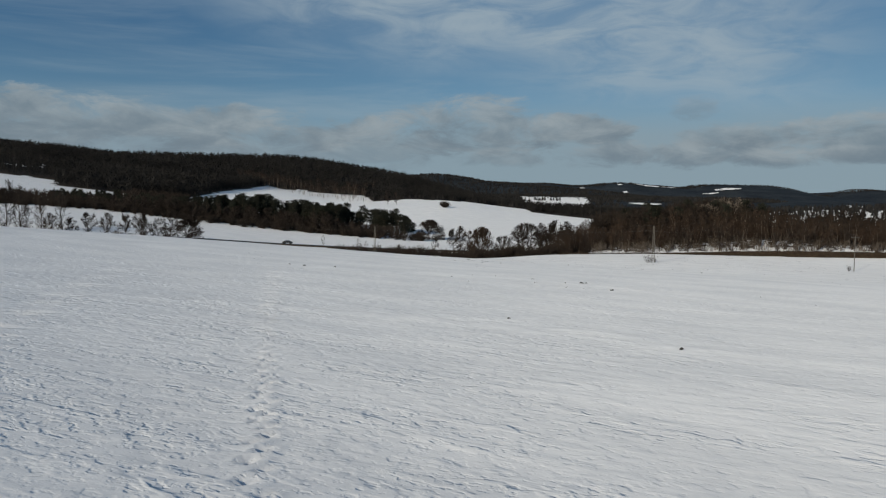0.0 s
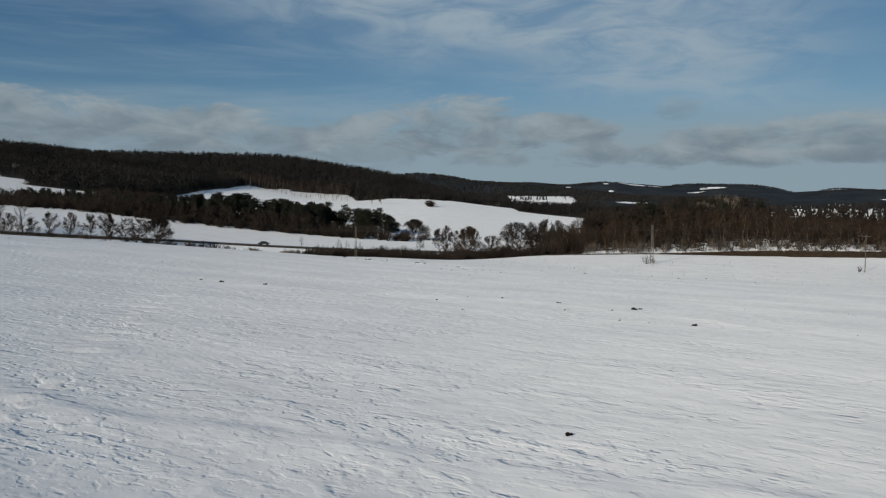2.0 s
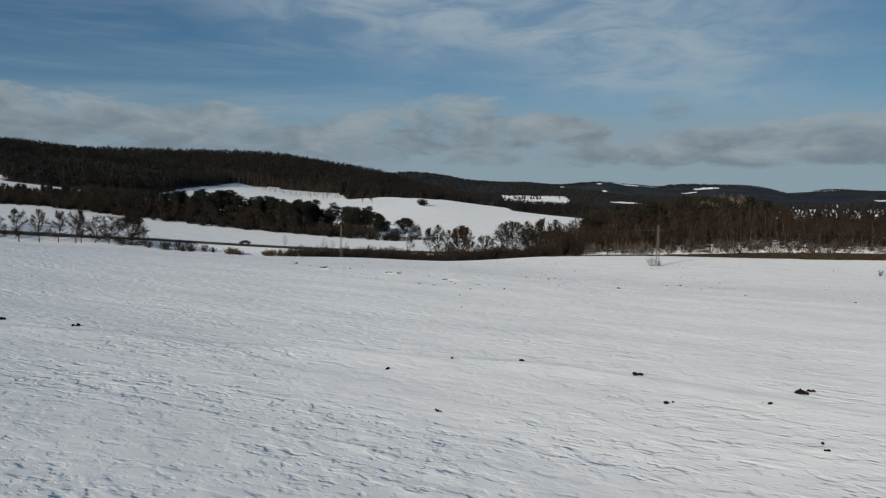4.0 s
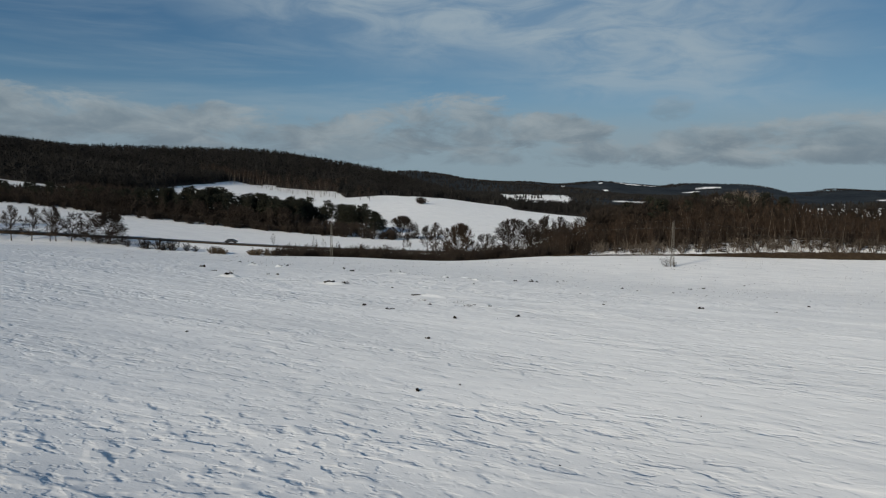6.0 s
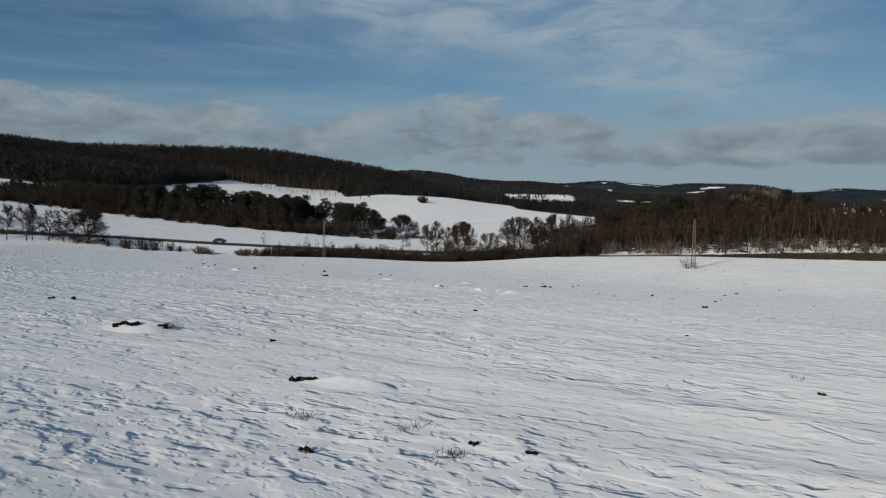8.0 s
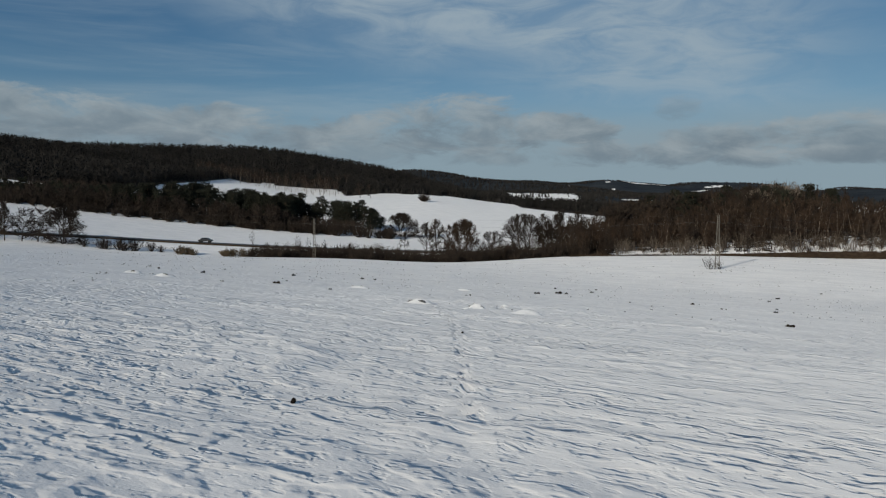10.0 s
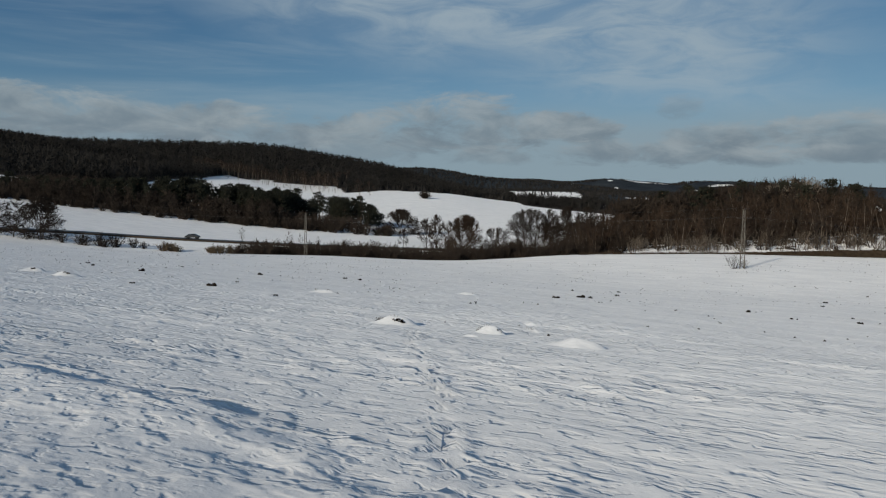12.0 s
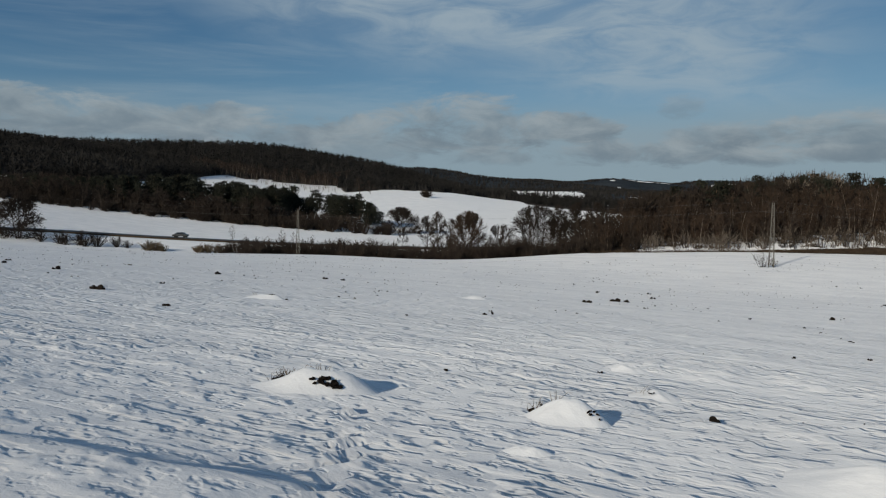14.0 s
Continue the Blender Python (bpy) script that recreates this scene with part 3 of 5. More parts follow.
def bare_tree(name, seed, height, width, girth, clear, limbs, boughs, twigs, bark, twig, label, category="tree", lean=0.03, rise=0.75, stems=1, fat=1.0, spray=0):
    """A leafless tree: trunk and crown of limbs, boughs and twigs. Its base lies at the origin."""
    rng = np.random.default_rng(seed)
    thing = tagged(new(name), label, category)
    stem, crown = Rods(), Rods()
    pieces = 1 if fat > 1.7 else 2
    for s in range(stems):
        off = np.array((rng.normal(0, 0.25), rng.normal(0, 0.25), -0.4)) if stems > 1 else np.array((0, 0, -0.4))
        way = np.array((rng.normal(0, lean), rng.normal(0, lean), 1.0)) + (np.array((off[0], off[1], 0)) * 0.5 if stems > 1 else 0)
        path = bend_path(rng, off, way / np.linalg.norm(way), height * rng.uniform(0.86, 1.0) + 0.4, 7, 0.05)
        rad = [girth * (1 - 0.93 * (i / 7) ** 0.9) * (1.25 if i == 0 else 1) for i in range(8)]
        stem.rod(path, rad, 6)
        for i in range(limbs // stems):
            u = clear + (0.97 - clear) * (i + rng.uniform(0, 1)) / (limbs // stems)
            k = u * 7
            j = min(int(k), 6)
            p = path[j] + (path[j + 1] - path[j]) * (k - j)
            g = rad[j] * 0.55
            rel = (u - clear) / (1 - clear)
            reach = width * 0.5 * (math.sin(math.pi * min(1, 0.25 + 0.75 * rel)) ** 0.6 * 0.9 + 0.12) * rng.uniform(0.7, 1.15)
            a = rng.uniform(0, 2 * math.pi) if stems > 1 else i * 2.4 + rng.uniform(-0.5, 0.5)
            up = rise * (0.5 + 0.9 * rel)
            way = np.array((math.cos(a), math.sin(a), up))
            limb = bend_path(rng, p, way / np.linalg.norm(way), reach * math.hypot(1, up) * 0.9, 4, 0.14, 0.05)
            crown.rod(limb, taper(g, 0.022 * fat, 5), 3)
            for b in range(boughs):
                w = rng.uniform(0.2, 1.0) * 4
                jj = min(int(w), 3)
                q = limb[jj] + (limb[jj + 1] - limb[jj]) * (w - jj)
                dd = limb[jj + 1] - limb[jj]
                dd = dd / np.linalg.norm(dd) + rng.normal(0, 0.55, 3) + np.array((0, 0, 0.25))
                ln = reach * rng.uniform(0.28, 0.55)
                bough = bend_path(rng, q, dd / np.linalg.norm(dd), ln, pieces, 0.16, 0.04)
                crown.rod(bough, taper(max(g * 0.3, 0.03 * fat), 0.014 * fat, pieces + 1), 3)
                for _ in range(twigs):
                    w = rng.uniform(0.15, 1.0) * pieces
                    jj = min(int(w), pieces - 1)
                    q2 = bough[jj] + (bough[jj + 1] - bough[jj]) * (w - jj)
                    d2 = bough[jj + 1] - bough[jj]
                    d2 = d2 / np.linalg.norm(d2) + rng.normal(0, 0.6, 3) + np.array((0, 0, 0.2))
                    d2 = d2 / np.linalg.norm(d2) * ln * rng.uniform(0.35, 0.75)
                    crown.blade(q2, q2 + d2, 0.018 * fat, rng)
                    for _ in range(spray):
                        d3 = d2 * rng.uniform(0.35, 0.7) + rng.normal(0, 0.24, 3) * ln
                        q3 = q2 + d2 * rng.uniform(0.2, 0.8)
                        crown.blade(q3, q3 + d3, 0.013 * fat, rng)
    part("trunk", stem.mesh("trunk", bark), None, thing)
    part("crown", crown.mesh("crown", twig, False), None, thing)
    return thing


def crown_tree(name, seed, height, width, girth, bark, twig, label, clear=0.14, limbs=10, boughs=9, twigs=7, spray=2, thick=0.02, up=(15, 75), stems=1, lean=0.03, category="tree", low=False):
    """A leafless tree whose limbs, boughs and twigs fill a rounded crown evenly. Its base lies at the origin."""
    rng = np.random.default_rng(seed)
    thing = tagged(new(name), label, category)
    stem, crown = Rods(), Rods()
    rad = np.array((width / 2, width / 2, height * (1 - clear * 0.7) / 2))
    if low:                     # broad down to the ground
        rad[2] = height * 0.60
    mid = np.array((0, 0, height - rad[2]))

    def unit(v):
        return v / (np.linalg.norm(v) + 1e-9)

    def room(p, d):
        """How far it is from p along d to the outline of the crown."""
        o, e = (p - mid) / rad, d / rad
        a, b, c = e @ e, o @ e, o @ o - 1
        return max(0.25, (-b + math.sqrt(max(b * b - a * c, 0.0))) / a)

    def units(v):
        return v / (np.linalg.norm(v, axis=1)[:, None] + 1e-9)

    def rooms(p, d):
        o, e = (p - mid) / rad, d / rad
        a, b, c = (e * e).sum(1), (o * e).sum(1), (o * o).sum(1) - 1
        return np.maximum(0.25, (-b + np.sqrt(np.maximum(b * b - a * c, 0.0))) / a)

    for s in range(stems):
        off = np.array((rng.normal(0, 0.3), rng.normal(0, 0.3), -0.4)) if stems > 1 else np.array((0, 0, -0.4))
        way = unit(np.array((rng.normal(0, lean), rng.normal(0, lean), 1.0)) + (np.array((off[0], off[1], 0)) * 0.6 if stems > 1 else 0))
        path = bend_path(rng, off, way, height * rng.uniform(0.80, 0.92) + 0.4, 7, 0.05)
        thin = [girth * (1 - 0.90 * (i / 7) ** 0.9) * (1.3 if i == 0 else 1) for i in range(8)]
        stem.rod(path, thin, 6)
        for i in range(limbs):
            u = clear + (0.95 - clear) * ((i + rng.uniform(0, 1)) / limbs) ** 1.15
            k = min(u * 7, 6.99)
            j = int(k)
            p = path[j] + (path[j + 1] - path[j]) * (k - j)
            turn = i * 2.4 + rng.uniform(-0.5, 0.5)
            tilt = math.radians(up[0] + (up[1] - up[0]) * (u - clear) / (1 - clear) + rng.uniform(-9, 9))
            way = np.array((math.cos(turn) * math.cos(tilt), math.sin(turn) * math.cos(tilt), math.sin(tilt)))
            ln = room(p, way) * rng.uniform(0.78, 1.0)
            limb = bend_path(rng, p, way, ln, 4, 0.19, 0.04)
            crown.rod(limb, taper(max(thin[j] * 0.42, thick * 1.5), thick * 0.8, 5), 3)
            for b in range(boughs):
                w = (0.18 + 0.80 * (b + rng.uniform(0, 1)) / boughs) * 4
                jj = min(int(w), 3)
                q = limb[jj] + (limb[jj + 1] - limb[jj]) * (w - jj)
                dd = unit(unit(limb[jj + 1] - limb[jj]) + 0.35 * unit(q - mid) + rng.normal(0, 0.62, 3) + np.array((0, 0, 0.12)))
                bl = min(room(q, dd), 0.50 * ln + 0.3) * rng.uniform(0.75, 1.05)
                crown.rod([q, q + dd * bl], (thick * 1.1, thick * 0.5), 3)
                q2 = q + dd * (bl * rng.uniform(0.1, 0.98, (twigs, 1)))
                d2 = units(dd + 0.25 * units(q2 - mid) + rng.normal(0, 0.55, (twigs, 3)))
                tl = (np.minimum(rooms(q2, d2) + 0.15, 0.6 * bl + 0.2) * rng.uniform(0.6, 1.1, twigs))[:, None]
                crown.blades(q2, q2 + d2 * tl, thick * 0.85, rng)
                for _ in range(spray):
                    d3 = units(d2 + rng.normal(0, 0.42, (twigs, 3)))
                    q3 = q2 + d2 * tl * rng.uniform(0.2, 0.8, (twigs, 1))
                    crown.blades(q3, q3 + d3 * tl * rng.uniform(0.4, 0.75, (twigs, 1)), thick * 0.65, rng)
    part("trunk", stem.mesh("trunk", bark), None, thing)
    part("crown", crown.mesh("crown", twig, False), None, thing)
    return thing


def pine_tree(name, seed, height, width, girth, clear, label, tufts=15, category="pine tree"):
    """A pine: long bare trunk, crooked branches, and a ragged crown of flat pads of needles."""
    rng = np.random.default_rng(seed)
    thing = tagged(new(name), label, category)
    stem = Rods()
    way = np.array((rng.normal(0, 0.05), rng.normal(0, 0.05), 1.0))
    path = bend_path(rng, (0, 0, -0.4), way / np.linalg.norm(way), height * 0.95 + 0.4, 6, 0.05)
    stem.rod(path, taper(girth, girth * 0.22, 7), 6)
    v, f = [], []
    lop = rng.uniform(0, 2 * math.pi)
    for i in range(tufts):
        u = clear + (1.02 - clear) * (i + rng.uniform(0, 1)) / tufts
        k = min(u, 0.999) * 6
        j = int(k)
        p = path[j] + (path[j + 1] - path[j]) * (k - j)
        rel = (u - clear) / (1 - clear)
        a = i * 2.4 + rng.uniform(-0.7, 0.7)
        reach = width * 0.5 * (1.0 - 0.72 * rel ** 1.6) * rng.uniform(0.35, 1.1) * (1 + 0.3 * math.cos(a - lop))
        tip = p + np.array((math.cos(a) * reach, math.sin(a) * reach, reach * rng.uniform(0.0, 0.45)))
        stem.rod([p, (p + tip) / 2 + rng.normal(0, 0.15, 3), tip], (0.07, 0.05, 0.02), 3)
        size = np.array((1.0, 1.0, 0.42)) * width * rng.uniform(0.13, 0.22)
        for _ in range(64):
            c = (p + (tip - p) * rng.uniform(0.55, 1.05)) + rng.normal(0, 0.55, 3) * size
            d = rng.normal(0, 1, 3) + np.array((0, 0, 0.7))
            d = d / np.linalg.norm(d) * rng.uniform(0.3, 0.75)
            s = np.cross(d, rng.normal(0, 1, 3))
            s = s / (np.linalg.norm(s) + 1e-6) * rng.uniform(0.12, 0.28)
            n = len(v)
            v += [c - s, c + s, c + d]
            f.append((n, n + 1, n + 2))
    part("trunk", stem.mesh("trunk", PINE_BARK), None, thing)
    part("crown", mesh_from("crown", v, f, [NEEDLES]), None, thing)
    return thing


def shrub(name, seed, height, width, stems, twig, label, category="shrub", bits=9, fat=1.0):
    """A leafless shrub: many stems from one root, with twigs."""
    rng = np.random.default_rng(seed)
    thing = tagged(new(name), label, category)
    wood, fine = Rods(), Rods()
    for i in range(stems):
        a = rng.uniform(0, 2 * math.pi)
        out = rng.uniform(0.05, 0.75)
        foot_at = np.array((math.cos(a) * out * width * 0.22, math.sin(a) * out * width * 0.22, -0.2))
        way = np.array((math.cos(a) * out * width / height, math.sin(a) * out * width / height, 1.0))
        st = bend_path(rng, foot_at, way / np.linalg.norm(way), height * rng.uniform(0.65, 1.05), 4, 0.1)
        wood.rod(st, taper(0.045 * fat, 0.014 * fat, 5), 3)
        for _ in range(bits):
            w = rng.uniform(0.25, 1) * 4
            j = min(int(w), 3)
            q = st[j] + (st[j + 1] - st[j]) * (w - j)
            d = (st[j + 1] - st[j]) / np.linalg.norm(st[j + 1] - st[j]) + rng.normal(0, 0.55, 3)
            d = d / np.linalg.norm(d) * height * rng.uniform(0.18, 0.4)
            fine.blade(q, q + d, 0.016 * fat, rng)
            for _ in range(2):
                d3 = d * rng.uniform(0.4, 0.8) + rng.normal(0, 0.12, 3) * height * 0.5
                fine.blade(q + d * rng.uniform(0.2, 0.7), q + d * 0.4 + d3, 0.012 * fat, rng)
    part("rootstock", wood.mesh("rootstock", twig), None, thing)
    part("crown", fine.mesh("crown", twig, False), None, thing)
    return thing


def plant(ob, x, y, turn=0.0, size=1.0, tall=1.0, sink=0.0, lean=(0.0, 0.0)):
    """Stands a copy of a thing on the ground."""
    m = pose(x, y, ground_z(x, y) - sink, math.degrees(lean[0]), math.degrees(lean[1]), turn)
    made = copy_thing(ob, m)
    made.scale = (size, size, size * tall)
    return made


def retire(ob):
    """Takes away a pattern that was only copied."""
    for o in (*ob.children_recursive, ob):
        bpy.data.objects.remove(o)


# ---------------------------------------------------------------- ground
ny, nx = GX.shape
ids = np.arange(ny * nx).reshape(ny, nx)
quads = np.stack((ids[:-1, :-1], ids[:-1, 1:], ids[1:, 1:], ids[1:, :-1]), -1).reshape(-1, 4)
mid_x = ((GX[:-1, :-1] + GX[1:, 1:]) / 2).ravel()
mid_y = ((GY[:-1, :-1] + GY[1:, 1:]) / 2).ravel()
ground = new("ground", quick_mesh("ground", np.stack((GX.ravel(), GY.ravel(), GZ.ravel()), -1), quads, [SNOW, FOREST_FLOOR, HAZY_FAR_WOOD, DRY_GRASS], wooded(mid_x, mid_y)))
tagged(ground, "snow-covered farmland rolling down into a wooded valley", "ground", kind="structure")


def road_y(x):
    return 303.0 + 0.01 * (x + 60) + 1.5 * math.sin(x / 90)


rv, rf = [], []
for i in range(170):
    x = -330 + i * 2.4
    for dy, up in ((-4.6, -0.5), (-3.0, 0.42), (0.0, 0.50), (3.0, 0.42), (4.6, -0.5)):
        y = road_y(x)
        rv.append((x, y + dy, float(land(np.array([x]), np.array([y]))[0]) + up))
for i in range(169):
    for k in range(4):
        a = i * 5 + k
        rf.append((a, a + 5, a + 6, a + 1))
slots = [0 if k in (1, 2) else 1 for _ in range(169) for k in range(4)]
road = new("road", mesh_from("road", rv, rf, [ASPHALT, DRY_GRASS], slots))
tagged(road, "cleared dark asphalt country road with grassy verges", "road", kind="structure")



def wood_bank():
    """Brown grass on the bank and patches of leaf litter under the wood's edge, lying on the ground."""
    xs, ys = np.arange(26, 205, 0.9), np.arange(257, 306, 0.7)
    X, Y = np.meshgrid(xs, ys)
    Z = land(X, Y) + 0.10 + 0.05 * wave(X / 1.7, Y / 1.7, 71)
    cx, cy = (X[:-1, :-1] + X[1:, 1:]) / 2, (Y[:-1, :-1] + Y[1:, 1:]) / 2
    n1 = wave(cx / 6.0, cy / 2.0, 72) + 0.7 * wave(cx / 1.8, cy / 1.2, 73)
    b = foot(cx) + 0.8 * wave(cx / 9, cy * 0, 74)
    grass = (cy > b - 0.6) & (cy < b + 0.2 + 3.6 * step(38, 90, cx) + 1.2 * n1) & (cx > 40 + 4 * n1)
    litter = (cy > b + 3.0) & (n1 + 0.045 * (cy - b - 15) > 0.05) & (cx > 34 + 0.2 * (cy - 262))
    keep = (grass | litter).ravel()
    idx = np.arange(X.size).reshape(X.shape)
    q = np.stack((idx[:-1, :-1], idx[:-1, 1:], idx[1:, 1:], idx[1:, :-1]), -1).reshape(-1, 4)[keep]
    used, inv = np.unique(q, return_inverse=True)
    co = np.stack((X.ravel(), Y.ravel(), Z.ravel()), -1)[used]
    me = quick_mesh("wood_bank", co, inv.reshape(-1, 4), [DRY_GRASS, FOREST_FLOOR], np.where(grass.ravel()[keep], 0, 1))
    tagged(new("wood_bank", me), "brown grassy bank with leaf litter patches below the wood", "bank", kind="structure")


wood_bank()

def snow_clearing(cx, cy, rx, ry, lift, seed, label):
    """An open snowy patch with a ragged outline lying on a distant wooded slope."""
    xs, ys = np.linspace(cx - rx, cx + rx, 40), np.linspace(cy - ry, cy + ry, 16)
    X, Y = np.meshgrid(xs, ys)
    Z = land(X, Y) + lift
    mx, my = (X[:-1, :-1] + X[1:, 1:]) / 2, (Y[:-1, :-1] + Y[1:, 1:]) / 2
    r = ((mx - cx) / rx) ** 2 + ((my - cy) / ry) ** 2
    keep = (r + 1.0 * wave(mx / rx * 2.6 + seed, my / ry * 1.7, seed) + 0.9 * wave(mx / rx * 7, my / ry * 4, seed + 1) < 0.6).ravel()
    idx = np.arange(X.size).reshape(X.shape)
    q = np.stack((idx[:-1, :-1], idx[:-1, 1:], idx[1:, 1:], idx[1:, :-1]), -1).reshape(-1, 4)[keep]
    used, inv = np.unique(q, return_inverse=True)
    me = quick_mesh("snow_clearing", np.stack((X.ravel(), Y.ravel(), Z.ravel()), -1)[used], inv.reshape(-1, 4), [SOFT_SNOW], None)
    tagged(new("snow_clearing", me), label, "clearing", kind="structure")


for i, row in enumerate(((690, 2870, 50, 30, 4), (640, 2895, 22, 14, 4), (760, 2860, 26, 12, 4), (940, 2755, 55, 26, 4), (1050, 2985, 36, 14, 5), (860, 2700, 36, 14, 4),
                         (560, 1222, 18, 24, 1.5), (632, 1226, 26, 30, 1.5), (700, 1222, 34, 26, 1.5), (770, 1215, 30, 24, 1.5), (302, 1305, 36, 34, 1.5))):
    snow_clearing(*row, 80 + i, "open snowy clearing on a distant wooded hillside")

# ---------------------------------------------------------------- right-hand wood
def wood_right():
    rng = random.Random(7)
    oaks = [crown_tree("oak_tree", 100 + i, 11.5, 5.6, 0.15, BARK, RUST_TWIG if i % 2 else TWIG, "leafless brown deciduous tree on the snowy wooded slope",
                       clear=0.22, limbs=9, boughs=7, twigs=6, spray=1, thick=0.046, up=(25, 78), lean=0.08) for i in range(5)]
    birches = [crown_tree("birch_tree", 120 + i, 12.5, 4.2, 0.12, PALE_BARK, RUST_TWIG, "slender leafless birch with a pale trunk among brown trees",
                          clear=0.34, limbs=8, boughs=6, twigs=6, spray=1, thick=0.042, up=(35, 80), lean=0.13) for i in range(5)]
    pines = [pine_tree("pine_tree", 140 + i, 12.5, 6.0, 0.18, 0.5, "dark green pine standing on the ridge of the wood") for i in range(3)]
    bushes = [shrub("bare_shrub", 150 + i, 2.6, 2.6, 12, TWIG if i % 2 else RUST_TWIG, "leafless brown undergrowth on a snowy bank", bits=8, fat=2.0) for i in range(3)]
    for i in range(560):
        x = 27 + 175 * rng.random() ** 1.15
        depth = rng.random() ** 1.1 * 52
        y = foot(x) + 5.0 + depth
        if x < 26 + 0.18 * depth:
            x += 26 + 0.18 * depth
            y = foot(x) + 5.0 + depth
        size = rng.uniform(0.74, 1.08) * (0.86 if depth < 12 else 1.0) * (0.70 + 0.30 * min(1.0, max(0.0, (x - 30) / 60))) * (1.0 if x < 118 else 0.82)
        ob = plant(rng.choice(birches if i % 2 else oaks), x, y, rng.uniform(0, 360), size, rng.uniform(0.88, 1.1), 0.1, (rng.gauss(0, 0.05), rng.gauss(0, 0.07)))
        ob["group"] = "trees of the wooded slope"
    for i in range(30):
        x = 58 + 62 * rng.random() ** 0.7
        y = foot(x) + 45 + rng.random() * 45
        plant(rng.choice(pines), x, y, rng.uniform(0, 360), rng.uniform(0.7, 1.1), 1.0, 0.1)["group"] = "trees of the wooded slope"
    ashes = [crown_tree("ash_tree", 170 + i, 13.0, 6.5, 0.17, PALE_BARK, PALE_BARK, "pale grey leafless tree rising over the wood", clear=0.3, limbs=9, boughs=7, twigs=5, spray=1, thick=0.045, up=(30, 75), lean=0.08) for i in range(2)]
    for i in range(16):
        x = 96 + 24 * rng.random()
        plant(rng.choice(ashes), x, foot(x) + 40 + rng.random() * 40, rng.uniform(0, 360), rng.uniform(0.8, 1.05))["group"] = "trees of the wooded slope"
    for i in range(90):
        x, y = rng.uniform(27, 66), rng.uniform(270, 345)
        plant(rng.choice(oaks), x, y, rng.uniform(0, 360), rng.uniform(0.55, 0.8), 1.0, 0.1, (rng.gauss(0, 0.05), rng.gauss(0, 0.06))).name = "young_tree"
    coppice = [shrub("hazel_shrub", 160 + i, 3.2, 3.0, 7, PALE_BARK if i else BARK, "pale-stemmed leafless hazel leaning over the snowy bank", bits=3, fat=1.8) for i in range(3)]
    for i in range(330):
        x = rng.uniform(42, 190)
        y = foot(x) + 4.0 + rng.random() * 9
        ob = plant(rng.choice(coppice), x, y, rng.uniform(0, 360), rng.uniform(0.7, 1.25), rng.uniform(0.8, 1.2), 0.05, (rng.gauss(0, 0.1), 0.25 + rng.gauss(0, 0.2)))
        ob["group"] = "undergrowth of the wooded slope"
    for i in range(170):
        x = rng.uniform(26, 190)
        y = foot(x) + 9.0 + rng.random() * 20 + (8 if x < 40 else 0)
        ob = plant(rng.choice(bushes), x, y, rng.uniform(0, 360), rng.uniform(0.6, 1.2), rng.uniform(0.7, 1.2))
        ob["group"] = "undergrowth of the wooded slope"
    for i in range(150):
        x = rng.uniform(40, 185)
        y = foot(x) + 18 + rng.random() * 38
        ob = plant(rng.choice(bushes), x, y, rng.uniform(0, 360), rng.uniform(1.4, 2.4))
        ob.name = "thicket_shrub"
        ob["group"] = "undergrowth of the wooded slope"
    for ob in oaks + birches + pines + bushes + coppice + ashes:
        retire(ob)


wood_right()


